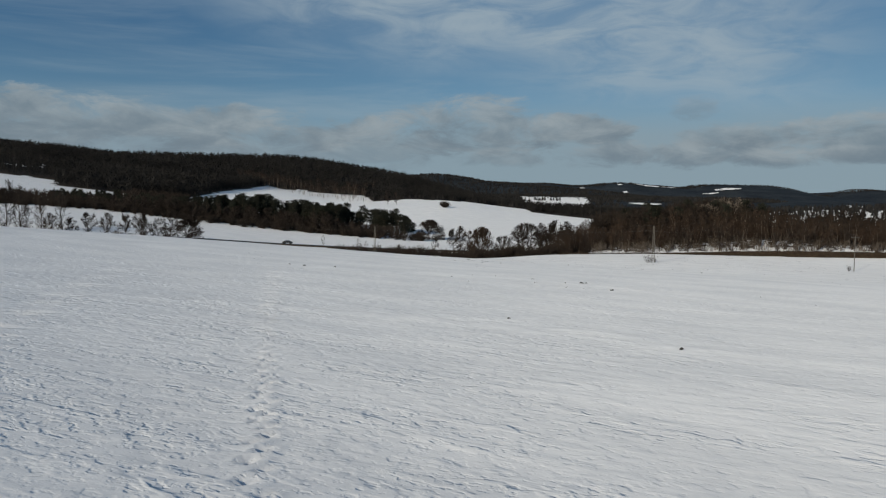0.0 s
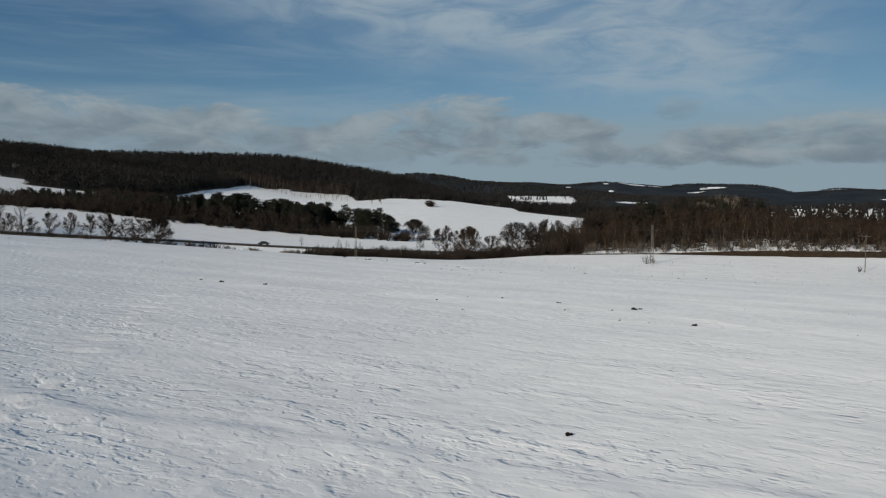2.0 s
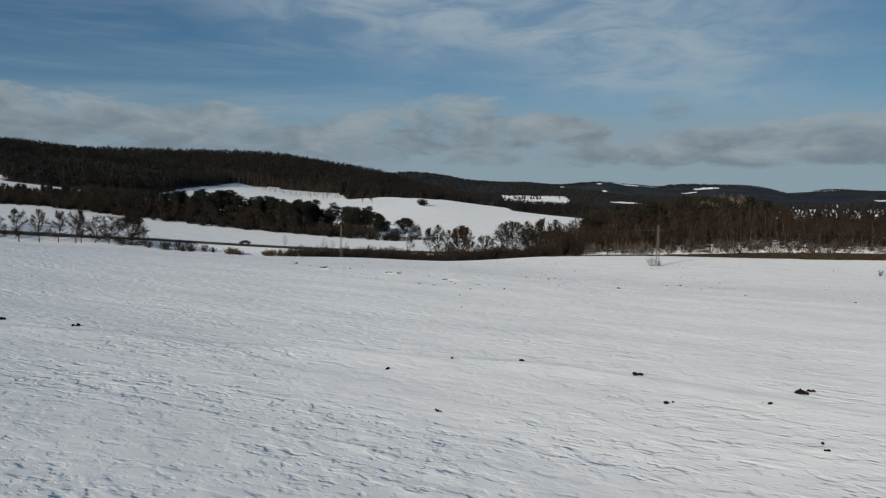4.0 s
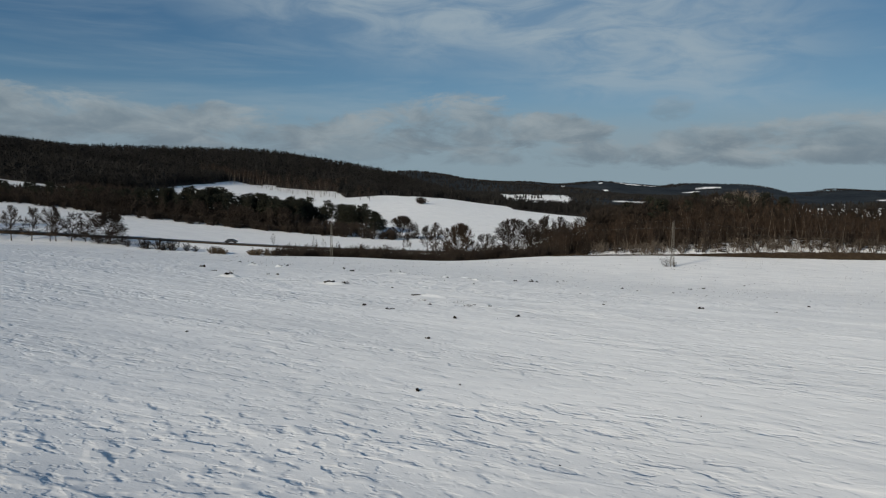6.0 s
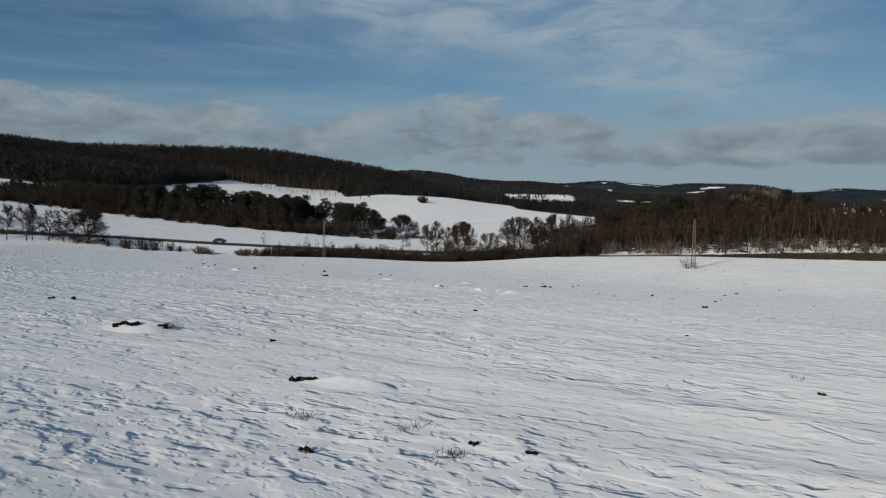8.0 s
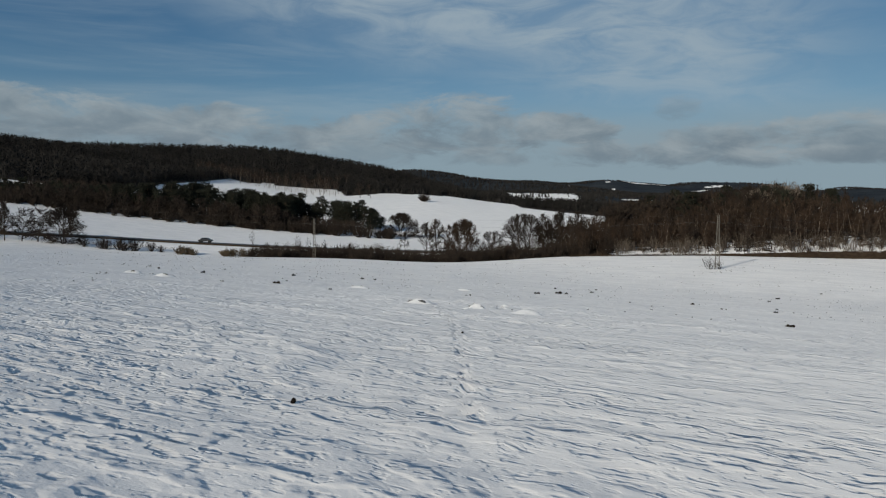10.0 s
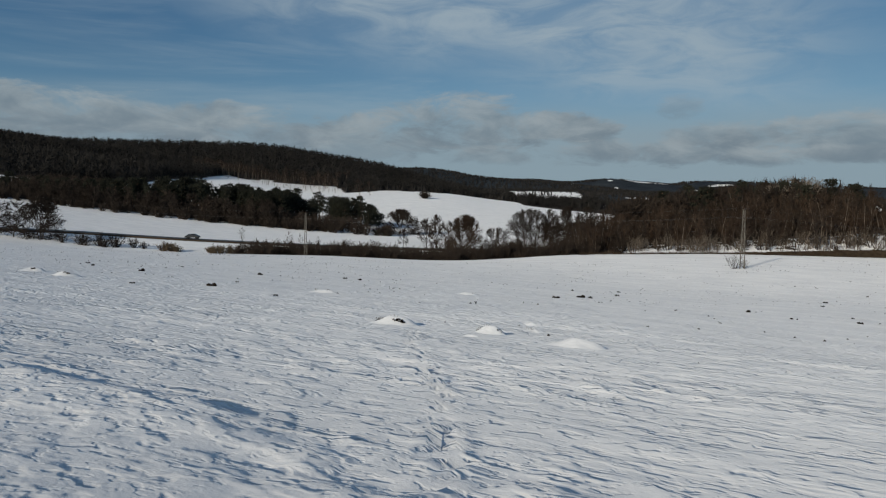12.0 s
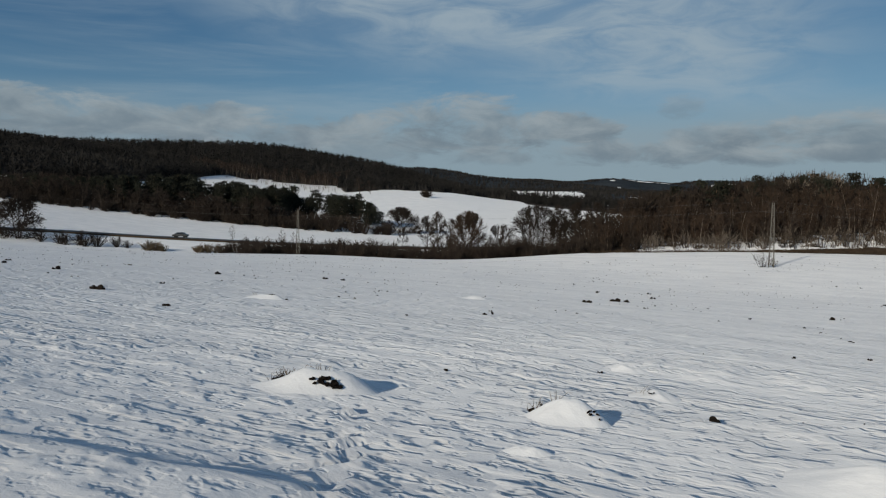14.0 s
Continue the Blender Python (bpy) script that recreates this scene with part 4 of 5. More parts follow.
# ---------------------------------------------------------------- trees by the road
def roadside():
    rng = random.Random(11)
    tall = [crown_tree("poplar", 200 + i, 18.0, 5.2, 0.24, BARK, TWIG, "tall narrow leafless poplar beside the road", clear=0.10, limbs=22, boughs=6, twigs=7, spray=3, thick=0.040, up=(50, 84)) for i in range(2)]
    medium = [crown_tree("roadside_tree", 210 + i, 10.5, 6.0, 0.17, BARK, TWIG, "leafless roadside tree in a row beside the road", clear=0.16, limbs=12, boughs=10, twigs=8, spray=3, thick=0.040, up=(34, 82), low=True) for i in range(4)]
    flat = bare_tree("alder_tree", 216, 9.0, 7.0, 0.16, 0.12, 30, 6, 5, BARK, TWIG, "leafless alder with level branches beside the road", rise=0.12, fat=2.3, spray=2)
    dome = crown_tree("round_tree", 217, 8.6, 9.6, 0.15, BARK, TWIG, "leafless tree with a dense round crown", clear=0.06, limbs=10, boughs=11, twigs=10, spray=3, thick=0.040, up=(12, 84), stems=3, low=True)
    big = crown_tree("spreading_tree", 218, 12.4, 13.0, 0.26, BARK, TWIG, "large spreading leafless tree behind the hedge", clear=0.10, limbs=14, boughs=12, twigs=10, spray=3, thick=0.034, up=(8, 84), stems=2, low=True)
    rust = crown_tree("round_tree", 219, 10.0, 9.8, 0.15, BARK, RUST_TWIG, "rust-brown round leafless tree behind the hedge", clear=0.05, limbs=11, boughs=12, twigs=10, spray=4, thick=0.034, up=(12, 84), stems=3, low=True)
    # the row on the left, going towards the pole line: place and size
    for x, y, ob, s in ((-186, 286, tall[0], 1.34), (-181, 287, tall[1], 1.24), (-172, 286, tall[0], 1.0), (-162.5, 285, tall[1], 1.1), (-177.5, 286, tall[1], 0.86)):
        plant(ob, x, y, rng.uniform(0, 360), s)["group"] = "row of trees along the road"
    for x, y, k, s in ((-168, 285, 0, 1.05), (-159, 285, 1, 0.92), (-151.5, 284.5, 2, 1.16), (-144, 284, 0, 1.1), (-137.3, 284, 1, 1.1), (-131.2, 284, 2, 1.16), (-129.6, 284.5, 0, 0.98)):
        plant(medium[k], x, y, rng.uniform(0, 360), s)["group"] = "row of trees along the road"
    for x, s in ((-124.2, 1.12), (-119.6, 1.14)):
        plant(flat, x, 284, rng.uniform(0, 360), s)["group"] = "row of trees along the road"
    plant(dome, -110.8, 282, 40, 1.32, 0.92)["group"] = "row of trees along the road"
    # trees behind the hedge in the middle
    plant(dome, -24.0, 404, 100, 1.75, 0.88, 2.6)
    plant(big, 20.5, 286, 20, 1.12, 1.0, 1.4)
    plant(rust, 3.3, 288, 0, 1.16, 1.16, 2.2)
    for x, y, k, s in ((-5.4, 312, 0, 0.98), (-8.6, 316, 1, 0.9), (-2.5, 322, 2, 0.84), (10.8, 291, 1, 0.72), (13.2, 296, 2, 0.7), (26.5, 289, 0, 1.1),
                       (29.5, 284, 2, 1.12), (32.5, 292, 1, 1.18), (36.0, 286, 0, 1.05), (-28.5, 392, 2, 0.6), (-12.0, 398, 1, 0.55), (-17.0, 330, 2, 0.55)):
        plant(medium[k], x, y, rng.uniform(0, 360), s * 1.12, 1.0, 1.2 * s)
    # young trees on the verge
    sapling = bare_tree("sapling", 221, 4.6, 2.2, 0.06, 0.2, 14, 4, 5, BARK, TWIG, "young leafless tree on the snowy road verge")
    for x, y, s in ((-61.5, 298.8, 1.05), (-45.4, 290, 1.15), (-42.3, 290, 1.0), (-38.0, 291, 0.85), (-64.0, 282, 0.5)):
        plant(sapling, x, y, rng.uniform(0, 360), s)
    # two trees alone on the far slope
    lone = crown_tree("lone_tree", 222, 12.5, 9.0, 0.24, BARK, TWIG, "leafless tree alone at the edge of the open snowy slope", clear=0.15, limbs=11, boughs=8, twigs=6, spray=2, thick=0.085, up=(25, 80))
    plant(lone, -79.0, 668, 0, 1.05)
    plant(lone, -71.0, 670, 90, 0.9)
    retire(lone)
    for ob in (*tall, *medium, flat, dome, big, rust, sapling):
        retire(ob)


def hedge():
    rng = random.Random(12)
    dark = [shrub("hedge_shrub", 230 + i, 2.7, 3.4, 20, TWIG, "leafless dark brown hedge shrub beside the road", bits=14, fat=1.8) for i in range(3)]
    tan = shrub("dry_shrub", 234, 1.9, 3.0, 34, TAN_TWIG, "dry tan-coloured shrub in the snow by the road", bits=11, fat=2.0)
    for i in range(170):
        x = -54 + 96 * (i + rng.random()) / 170
        y = 263.5 + rng.random() * 20
        s = rng.uniform(0.7, 1.25) + 0.6 * rng.random() ** 3 * (0.7 + 0.45 * min(1, max(0, (x + 50) / 45)))
        plant(rng.choice(dark), x, y, rng.uniform(0, 360), s)["group"] = "hedge along the road"
    for x, y, s in ((-98.3, 279, 1.25), (-96.6, 278, 1.0), (-93.4, 279, 1.35), (-91.2, 277, 1.0), (-88.8, 278, 1.35), (-84.6, 280, 1.0), (-104, 280, 0.9), (-81.5, 279, 0.7)):
        plant(dark[1], x, y, rng.uniform(0, 360), s)["group"] = "shrubs by the road"
    for x, y, s in ((-75.0, 276, 1.4), (-73.0, 276.5, 1.25), (-71.2, 275.5, 0.9), (-60.5, 276, 1.3), (-57.8, 277, 1.35), (-63.5, 278, 0.9), (-62.2, 275.5, 1.1), (-55.6, 276, 1.0)):
        plant(tan, x, y, rng.uniform(0, 360), s)["group"] = "dry shrubs by the road"
    # low dark bush alone on the far slope
    far_bush = shrub("bush", 236, 5.0, 9.0, 60, TWIG, "dark lone bush on the open snowy slope", bits=24, fat=3.0)
    plant(far_bush, -25.8, 641, 0, 1.1)
    for ob in (*dark, tan, far_bush):
        retire(ob)


# ---------------------------------------------------------------- pine wood below the far slope
def pine_wood():
    rng = random.Random(13)
    pines = [pine_tree("pine_tree", 300 + i, 13.5, 6.4, 0.19, 0.42, "dark green pine at the edge of the valley wood", tufts=16) for i in range(5)]
    low_pines = [pine_tree("pine_tree", 306 + i, 11.5, 8.4, 0.19, 0.16, "dark green pine branched almost to the ground", tufts=40) for i in range(3)]
    bare = [crown_tree("bare_tree", 310 + i, 9.5, 6.0, 0.13, BARK, TWIG, "leafless brown tree in front of the pines", clear=0.10, limbs=8, boughs=7, twigs=6, spray=1, thick=0.075, up=(25, 80)) for i in range(3)]
    bush = [shrub("valley_shrub", 315 + i, 4.2, 4.6, 20, TWIG, "leafless brown shrub in front of the pines", bits=11, fat=3.2) for i in range(2)]
    # loose group at the open end
    for i, (x, y, s) in enumerate(((-38.5, 426, 0.80), (-42.5, 430, 0.94), (-41.0, 436, 0.85), (-47.0, 428, 1.0), (-50.5, 433, 1.08), (-55.5, 427, 1.08), (-59.5, 436, 1.08), (-64.5, 430, 1.1), (-69.0, 436, 0.9), (-72.0, 432, 0.9), (-36.5, 432, 0.6), (-44.5, 424, 0.9), (-52.5, 424, 1.0), (-48.5, 437, 1.05), (-57.5, 431, 1.12), (-62.0, 424, 1.0), (-66.5, 425, 0.95), (-40.0, 421, 0.7), (-54.0, 439, 1.1), (-45.5, 433, 1.08))):
        plant(low_pines[i % 3] if i % 4 != 3 else pines[i % 5], x, y, rng.uniform(0, 360), s, 1.0)["group"] = "pines of the valley wood"
    for i in range(210):
        x = -74 - 165 * rng.random() ** 1.4
        y = 397 + 0.04 * max(0, -76 - x) + rng.random() * 36
        plant(rng.choice(pines), x, y, rng.uniform(0, 360), rng.uniform(0.88, 1.2) * (1.0 - 0.45 * min(1.0, max(0.0, (-130 - x) / 50))))["group"] = "pines of the valley wood"
    for i in range(270):
        x = -44 - 270 * rng.random() ** 1.3
        y = 387 + rng.random() * 12 + 0.03 * max(0, -76 - x)
        plant(rng.choice(bare), x, y, rng.uniform(0, 360), rng.uniform(0.75, 1.2) * (0.5 if x > -72 or x < -185 else 1.0))["group"] = "bare trees of the valley wood"
    for i in range(150):
        x = rng.uniform(-320, -26)
        y = 385 + rng.random() * 7 + 0.03 * max(0, -76 - x)
        plant(rng.choice(bush), x, y, rng.uniform(0, 360), rng.uniform(0.7, 1.2))["group"] = "undergrowth of the valley wood"
    # pale bare trees along the top edge of the far slope
    edge = bare_tree("aspen_tree", 330, 12.0, 6.0, 0.15, 0.40, 10, 3, 4, PALE_BARK, RUST_TWIG, "pale leafless tree at the edge of the dark hill forest", fat=2.0)
    for i in range(170):
        x = rng.uniform(-262, -118)
        plant(edge, x, 792 + rng.random() * 56, rng.uniform(0, 360), rng.uniform(0.8, 1.25))["group"] = "pale trees at the forest edge"
    for ob in (*pines, *low_pines, *bare, *bush, edge):
        retire(ob)


roadside()
hedge()
pine_wood()


# ---------------------------------------------------------------- hill forests
def conifer_stuff(name, label, n, area, height, seed, tiers=3, sides=6):
    """A wide forest of ragged conifers as one mesh."""
    rng = np.random.default_rng(seed)
    x, y = area(rng, n)
    z = land(x, y) - 0.5
    n = len(x)
    h = height * rng.uniform(0.6, 1.2, n)
    w = h * rng.uniform(0.13, 0.24, n)
    co, tri = [], []
    base = 0
    for t in range(tiers):
        lo, hi = 0.08 + 0.28 * t, min(1.0, 0.50 + 0.26 * t)
        ring = []
        for k in range(sides):
            a = 2 * np.pi * (k + 0.5 * t) / sides + rng.uniform(-0.3, 0.3, n)
            r = w * (1 - 0.27 * t) * rng.uniform(0.6, 1.25, n)
            ring.append(np.stack((x + np.cos(a) * r, y + np.sin(a) * r, z + h * (lo + rng.uniform(-0.05, 0.05, n))), -1))
        ring.append(np.stack((x + rng.normal(0, 0.2, n), y + rng.normal(0, 0.2, n), z + h * hi), -1))
        co.append(np.stack(ring, 1).reshape(-1, 3))
        i0 = base + np.arange(n) * (sides + 1)
        for k in range(sides):
            tri.append(np.stack((i0 + k, i0 + (k + 1) % sides, i0 + sides), -1))
        base += n * (sides + 1)
    me = quick_mesh(name, np.concatenate(co), np.concatenate(tri), [SPRUCE], None, False)
    return tagged(new(name, me), label, "forest", kind="stuff")


def ridge_area(rng, n):
    x, y = rng.uniform(-900, 140, n), rng.uniform(800, 1030, n)
    keep = (wooded(x, y) == 1) & (y > 800)
    return x[keep], y[keep]


def left_area(rng, n):
    x, y = rng.uniform(-640, -300, n), rng.uniform(570, 830, n)
    keep = hill_wood(x, y)
    return x[keep], y[keep]


def strip_area(rng, n):
    x, y = rng.uniform(-500, -215, n), rng.uniform(540, 812, n)
    keep = (x > -318 - 0.6 * (y - 545)) & (x < -224 - 0.06 * (y - 590))
    return x[keep], y[keep]


def second_area(rng, n):
    x, y = rng.uniform(-420, 620, n), rng.uniform(1430, 1900, n)
    keep = wooded(x, y) == 2
    return x[keep], y[keep]


def right_area(rng, n):
    x, y = rng.uniform(85, 520, n), rng.uniform(470, 1000, n)
    keep = (wave(x / 70, y / 70, 53) > -0.12) & (x > 95 + 0.10 * (y - 470)) & ((y < 620) | (x > 190 + 0.1 * (y - 620)))
    return x[keep], y[keep]


def field_row(rng, n):
    x, y = rng.uniform(80, 200, n), 1390 + rng.normal(0, 8, n)
    keep = wave(x / 22, y / 400, 54) > 0.0
    return x[keep], y[keep]


def back_area(rng, n):
    x, y = rng.uniform(-300, -190, n), rng.uniform(420, 560, n)
    keep = (x > -235 - 0.3 * (y - 468)) & (x < -196 - 0.15 * (y - 430))
    return x[keep], y[keep]


def pine_floor(rng, n):
    x = -42 - 250 * rng.random(n)
    y = 391 + 0.03 * np.maximum(0, -76 - x) + rng.random(n) * 36
    keep = (x < -74) | (y < 412)
    return x[keep], y[keep]


def low_valley(rng, n):
    x, y = rng.uniform(58, 210, n), rng.uniform(770, 900, n)
    return x, y


def field_side(rng, n):
    x, y = rng.uniform(170, 420, n), rng.uniform(1050, 1560, n)
    keep = (wooded(x, y) == 2) & ~((np.abs(x - 300) < 45) & (y > 1180) & (y < 1350))
    return x[keep], y[keep]


def field_hem(rng, n):
    k = rng.random(n)
    side = rng.random(n)
    x = np.where(side < 0.55, 84 + 152 * k, np.where(side < 0.75, 86, 222)) + rng.normal(0, 9, n)
    y = np.where(side < 0.35, 1520, np.where(side < 0.55, 1060, 1040 + 480 * k)) + rng.normal(0, 22, n)
    keep = wave(x / 24, y / 60, 56) > -0.15
    return x[keep], y[keep]


def slope_inside(rng, n):
    x, y = rng.uniform(45, 225, n), rng.uniform(272, 350, n)
    keep = (x > 40 + 0.3 * (y - 262)) & (y > foot(x) + 20)
    return x[keep], y[keep]


def slope_canopy(rng, n):
    x, y = rng.uniform(45, 240, n), rng.uniform(305, 362, n)
    keep = (x > 36 + 0.25 * (y - 262)) & ((x < 118) | (wave(x / 12, y / 12, 55) > 0.25))
    return x[keep], y[keep]


def behind_pines(rng, n):
    x, y = rng.uniform(-260, -72, n), rng.uniform(426, 446, n)
    return x, y


def crest_area(rng, n):
    x, y = rng.uniform(0, 1900, n), rng.uniform(2900, 3080, n)
    keep = wooded(x, y) == 2
    return x[keep], y[keep]


def bare_stuff(name, label, n, area, height, seed, twig, blades=34, broad=1.0):
    """A wide leafless wood as one mesh: each tree a haze of twigs over a thin stem."""
    rng = np.random.default_rng(seed)
    x, y = area(rng, n)
    n = len(x)
    z = land(x, y)
    h = height * rng.uniform(0.65, 1.15, n)
    foot_at = np.stack((x, y, z), -1)
    co = []
    for k in range(blades):
        d = rng.normal(0, 1, (n, 3)) + np.array((0, 0, 0.9))
        d /= np.linalg.norm(d, axis=1)[:, None]
        a = foot_at + np.stack((rng.normal(0, 0.07, n) * h, rng.normal(0, 0.07, n) * h, rng.uniform(0.15, 0.8, n) * h), -1)
        b = a + d * (h * rng.uniform(0.14, 0.30, n))[:, None]
        s = np.cross(d, rng.normal(0, 1, (n, 3)))
        s = s / np.linalg.norm(s, axis=1)[:, None] * (h * broad * rng.uniform(0.012, 0.030, n))[:, None]
        co.append(np.stack((a - s, a + s, b), 1))
    co.append(np.stack((foot_at - (0.2, 0, 0.3), foot_at + (0.2, 0, -0.3), foot_at + np.stack((rng.normal(0, 0.5, n), rng.normal(0, 0.5, n), h), -1)), 1))
    co = np.concatenate(co).reshape(-1, 3)
    me = quick_mesh(name, co, np.arange(len(co)).reshape(-1, 3), [twig], None, False)
    return tagged(new(name, me), label, "forest", kind="stuff")


conifer_stuff("hill_forest", "dark dense conifer forest covering the long hill", 12000, ridge_area, 12, 1, 1, 5)
bare_stuff("hill_forest", "dark mixed woodland between the conifers of the long hill", 15000, ridge_area, 11, 11, SPRUCE, 15, 1.7)
bare_stuff("hill_forest", "dark woodland patches beside open snow on the hillside", 2600, left_area, 11, 2, SPRUCE)
bare_stuff("hill_forest", "dark wood beside the snowy slope", 5200, strip_area, 12, 3, SPRUCE, 22, 1.5)
conifer_stuff("hill_forest", "dark forest on the second ridge", 9000, second_area, 11, 4, 1, 5)
conifer_stuff("valley_forest", "dark mixed wood behind the wooded slope", 2600, right_area, 10, 5, 2, 5)
bare_stuff("valley_forest", "dark leafless wood between the valley pines and the hill", 1500, back_area, 5.5, 8, TWIG)
bare_stuff("valley_forest", "dark leafless undergrowth beneath the valley pines", 1500, pine_floor, 6.5, 12, TWIG, 34)
bare_stuff("valley_forest", "dark low wood in the valley below a distant snowfield", 900, low_valley, 7.0, 15, SPRUCE, 30, 1.4)
conifer_stuff("valley_forest", "dark wood beside a distant snowfield", 1600, field_side, 10, 16, 1, 5)
conifer_stuff("tree_line", "ragged dark trees round a distant snowfield", 420, field_hem, 9, 17, 2, 5)
bare_stuff("slope_wood", "brown leafless undergrowth inside the wooded slope", 1700, slope_inside, 5.5, 13, RUST_TWIG, 30)
bare_stuff("slope_wood", "brown leafless trees deep inside the wooded slope", 1500, slope_canopy, 11.5, 14, TWIG, 60, 0.7)
conifer_stuff("valley_forest", "dark lower trees behind the valley pines", 420, behind_pines, 7.5, 9, 2, 5)
conifer_stuff("tree_line", "dark tree line below a distant snowfield", 110, field_row, 8, 6)
conifer_stuff("far_forest", "distant forest along the far hill crest", 4200, crest_area, 13, 7, 1, 4)


# ---------------------------------------------------------------- power line
def box_bm(sx, sy, sz, bevel=0.0):
    bm = bmesh.new()
    bmesh.ops.create_cube(bm, size=1.0)
    bmesh.ops.scale(bm, vec=(sx, sy, sz), verts=bm.verts)
    if bevel:
        bmesh.ops.bevel(bm, geom=bm.edges[:], offset=bevel, segments=1, affect="EDGES")
    return bm


def rod_part(name, a, b, r0, r1, mat, parent, sides=6):
    rods = Rods()
    rods.rod([np.array(a, float), np.array(b, float)], (r0, r1), sides, True)
    return part(name, rods.mesh(name, mat, False), None, parent)


def insulator(x, y, z, parent):
    bm = bmesh.new()
    profile = ((0.03, -0.06), (0.07, 0.0), (0.045, 0.05), (0.08, 0.08), (0.05, 0.14), (0.06, 0.18), (0.03, 0.24))
    rings = [[bm.verts.new((x + r * math.cos(k * math.pi / 4), y + r * math.sin(k * math.pi / 4), z + h)) for k in range(8)] for r, h in profile]
    for a, b in zip(rings, rings[1:]):
        for k in range(8):
            bm.faces.new((a[k], a[(k + 1) % 8], b[(k + 1) % 8], b[k]))
    bm.faces.new(rings[-1])
    part("insulator", bm, PORCELAIN, parent)


def lattice_mast(x, y, turn, height):
    """A two-legged concrete mast with rungs, steel crossarms and insulators."""
    mast = tagged(new("power_mast"), "pale two-legged lattice concrete power mast in the snow", "power pole", "masts of the power line")
    half0, half1 = 0.42, 0.15
    for s in (-1, 1):
        rod_part("leg", (s * half0, 0, -0.8), (s * half1, 0, height), 0.10, 0.07, CONCRETE, mast, 4)
    steps = 13
    for i in range(steps):
        k = (i + 0.5) / steps
        w = half0 + (half1 - half0) * k
        rod_part("rung", (-w, 0, height * k), (w, 0, height * k), 0.05, 0.05, CONCRETE, mast, 4)
        if i % 2 == 0 and i < steps - 1:
            k2 = (i + 1.5) / steps
            w2 = half0 + (half1 - half0) * k2
            rod_part("brace", (-w, 0, height * k), (w2, 0, height * k2), 0.035, 0.035, CONCRETE, mast, 4)
        elif i < steps - 1:
            k2 = (i + 1.5) / steps
            w2 = half0 + (half1 - half0) * k2
            rod_part("brace", (w, 0, height * k), (-w2, 0, height * k2), 0.035, 0.035, CONCRETE, mast, 4)
    arm = rod_part("crossarm", (-1.3, 0, height - 1.6), (1.3, 0, height - 1.6), 0.045, 0.045, DARK_STEEL, mast, 4)
    top = rod_part("crossarm", (-0.3, 0, height), (0.3, 0, height), 0.05, 0.05, DARK_STEEL, mast, 4)
    for px, pz, up in ((-1.2, height - 1.55, arm), (1.2, height - 1.55, arm), (0.0, height + 0.08, top)):
        insulator(px, 0, pz, up)
    mast.matrix_world = pose(x, y, ground_z(x, y), 0, 0, turn)
    return mast


def wood_pole(x, y, turn, height):
    pole = tagged(new("power_pole"), "grey wooden power pole with a short crossarm standing in snow", "power pole")
    rod_part("shaft", (0, 0, -0.8), (0, 0, height), 0.12, 0.09, POLE_WOOD, pole, 10)
    arm = rod_part("crossarm", (-1.1, 0, height - 0.5), (1.1, 0, height - 0.5), 0.06, 0.06, STEEL, pole, 4)
    for px in (-1.0, 0.0, 1.0):
        insulator(px, 0, height - 0.42 if px else height + 0.05, arm)
    pole.matrix_world = pose(x, y, ground_z(x, y), 0, 0, turn)
    return pole


def wire(a, b, sag):
    rods = Rods()
    a, b = np.array(a, float), np.array(b, float)
    pts = [a + (b - a) * k / 14 - np.array((0, 0, 4 * sag * (k / 14) * (1 - k / 14))) for k in range(15)]
    rods.rod(pts, [0.005] * 15, 3)
    tagged(new("power_wire", rods.mesh("power_wire", STEEL)), "thin sagging power line wire between the masts", "cable", "wires of the power line")


MASTS = ((54.65, 226.1, -22.0, 11.0), (-35.4, 264.0, -22.0, 10.5))
for m in MASTS:
    lattice_mast(*m)
wood_pole(109.2, 216.2, -14.0, 10.2)
ends = [(x, y, ground_z(x, y) + h, math.radians(t)) for x, y, t, h in MASTS] + [(109.2, 216.2, ground_z(109.2, 216.2) + 10.4, math.radians(-14))]
ends.append((-125.0, 300.0, ground_z(-125, 300) + 10.0, math.radians(-22)))
for i, j in ((0, 1), (0, 2), (1, 3)):
    (xa, ya, za, ta), (xb, yb, zb, tb) = ends[i], ends[j]
    for off, dz in ((-1.2, -1.3), (0.0, 0.3), (1.2, -1.3)):
        wire((xa + off * math.cos(ta), ya + off * math.sin(ta), za + dz), (xb + off * math.cos(tb), yb + off * math.sin(tb), zb + dz), 1.1)
mast_bush = shrub("bare_shrub", 240, 3.4, 3.2, 18, RUST_TWIG, "leafless shrub at the foot of the mast")
plant(mast_bush, 53.2, 226.4, 0, 0.72)
plant(mast_bush, 55.3, 226.8, 130, 0.4)
plant(mast_bush, 108.0, 216.8, 60, 0.5)
retire(mast_bush)


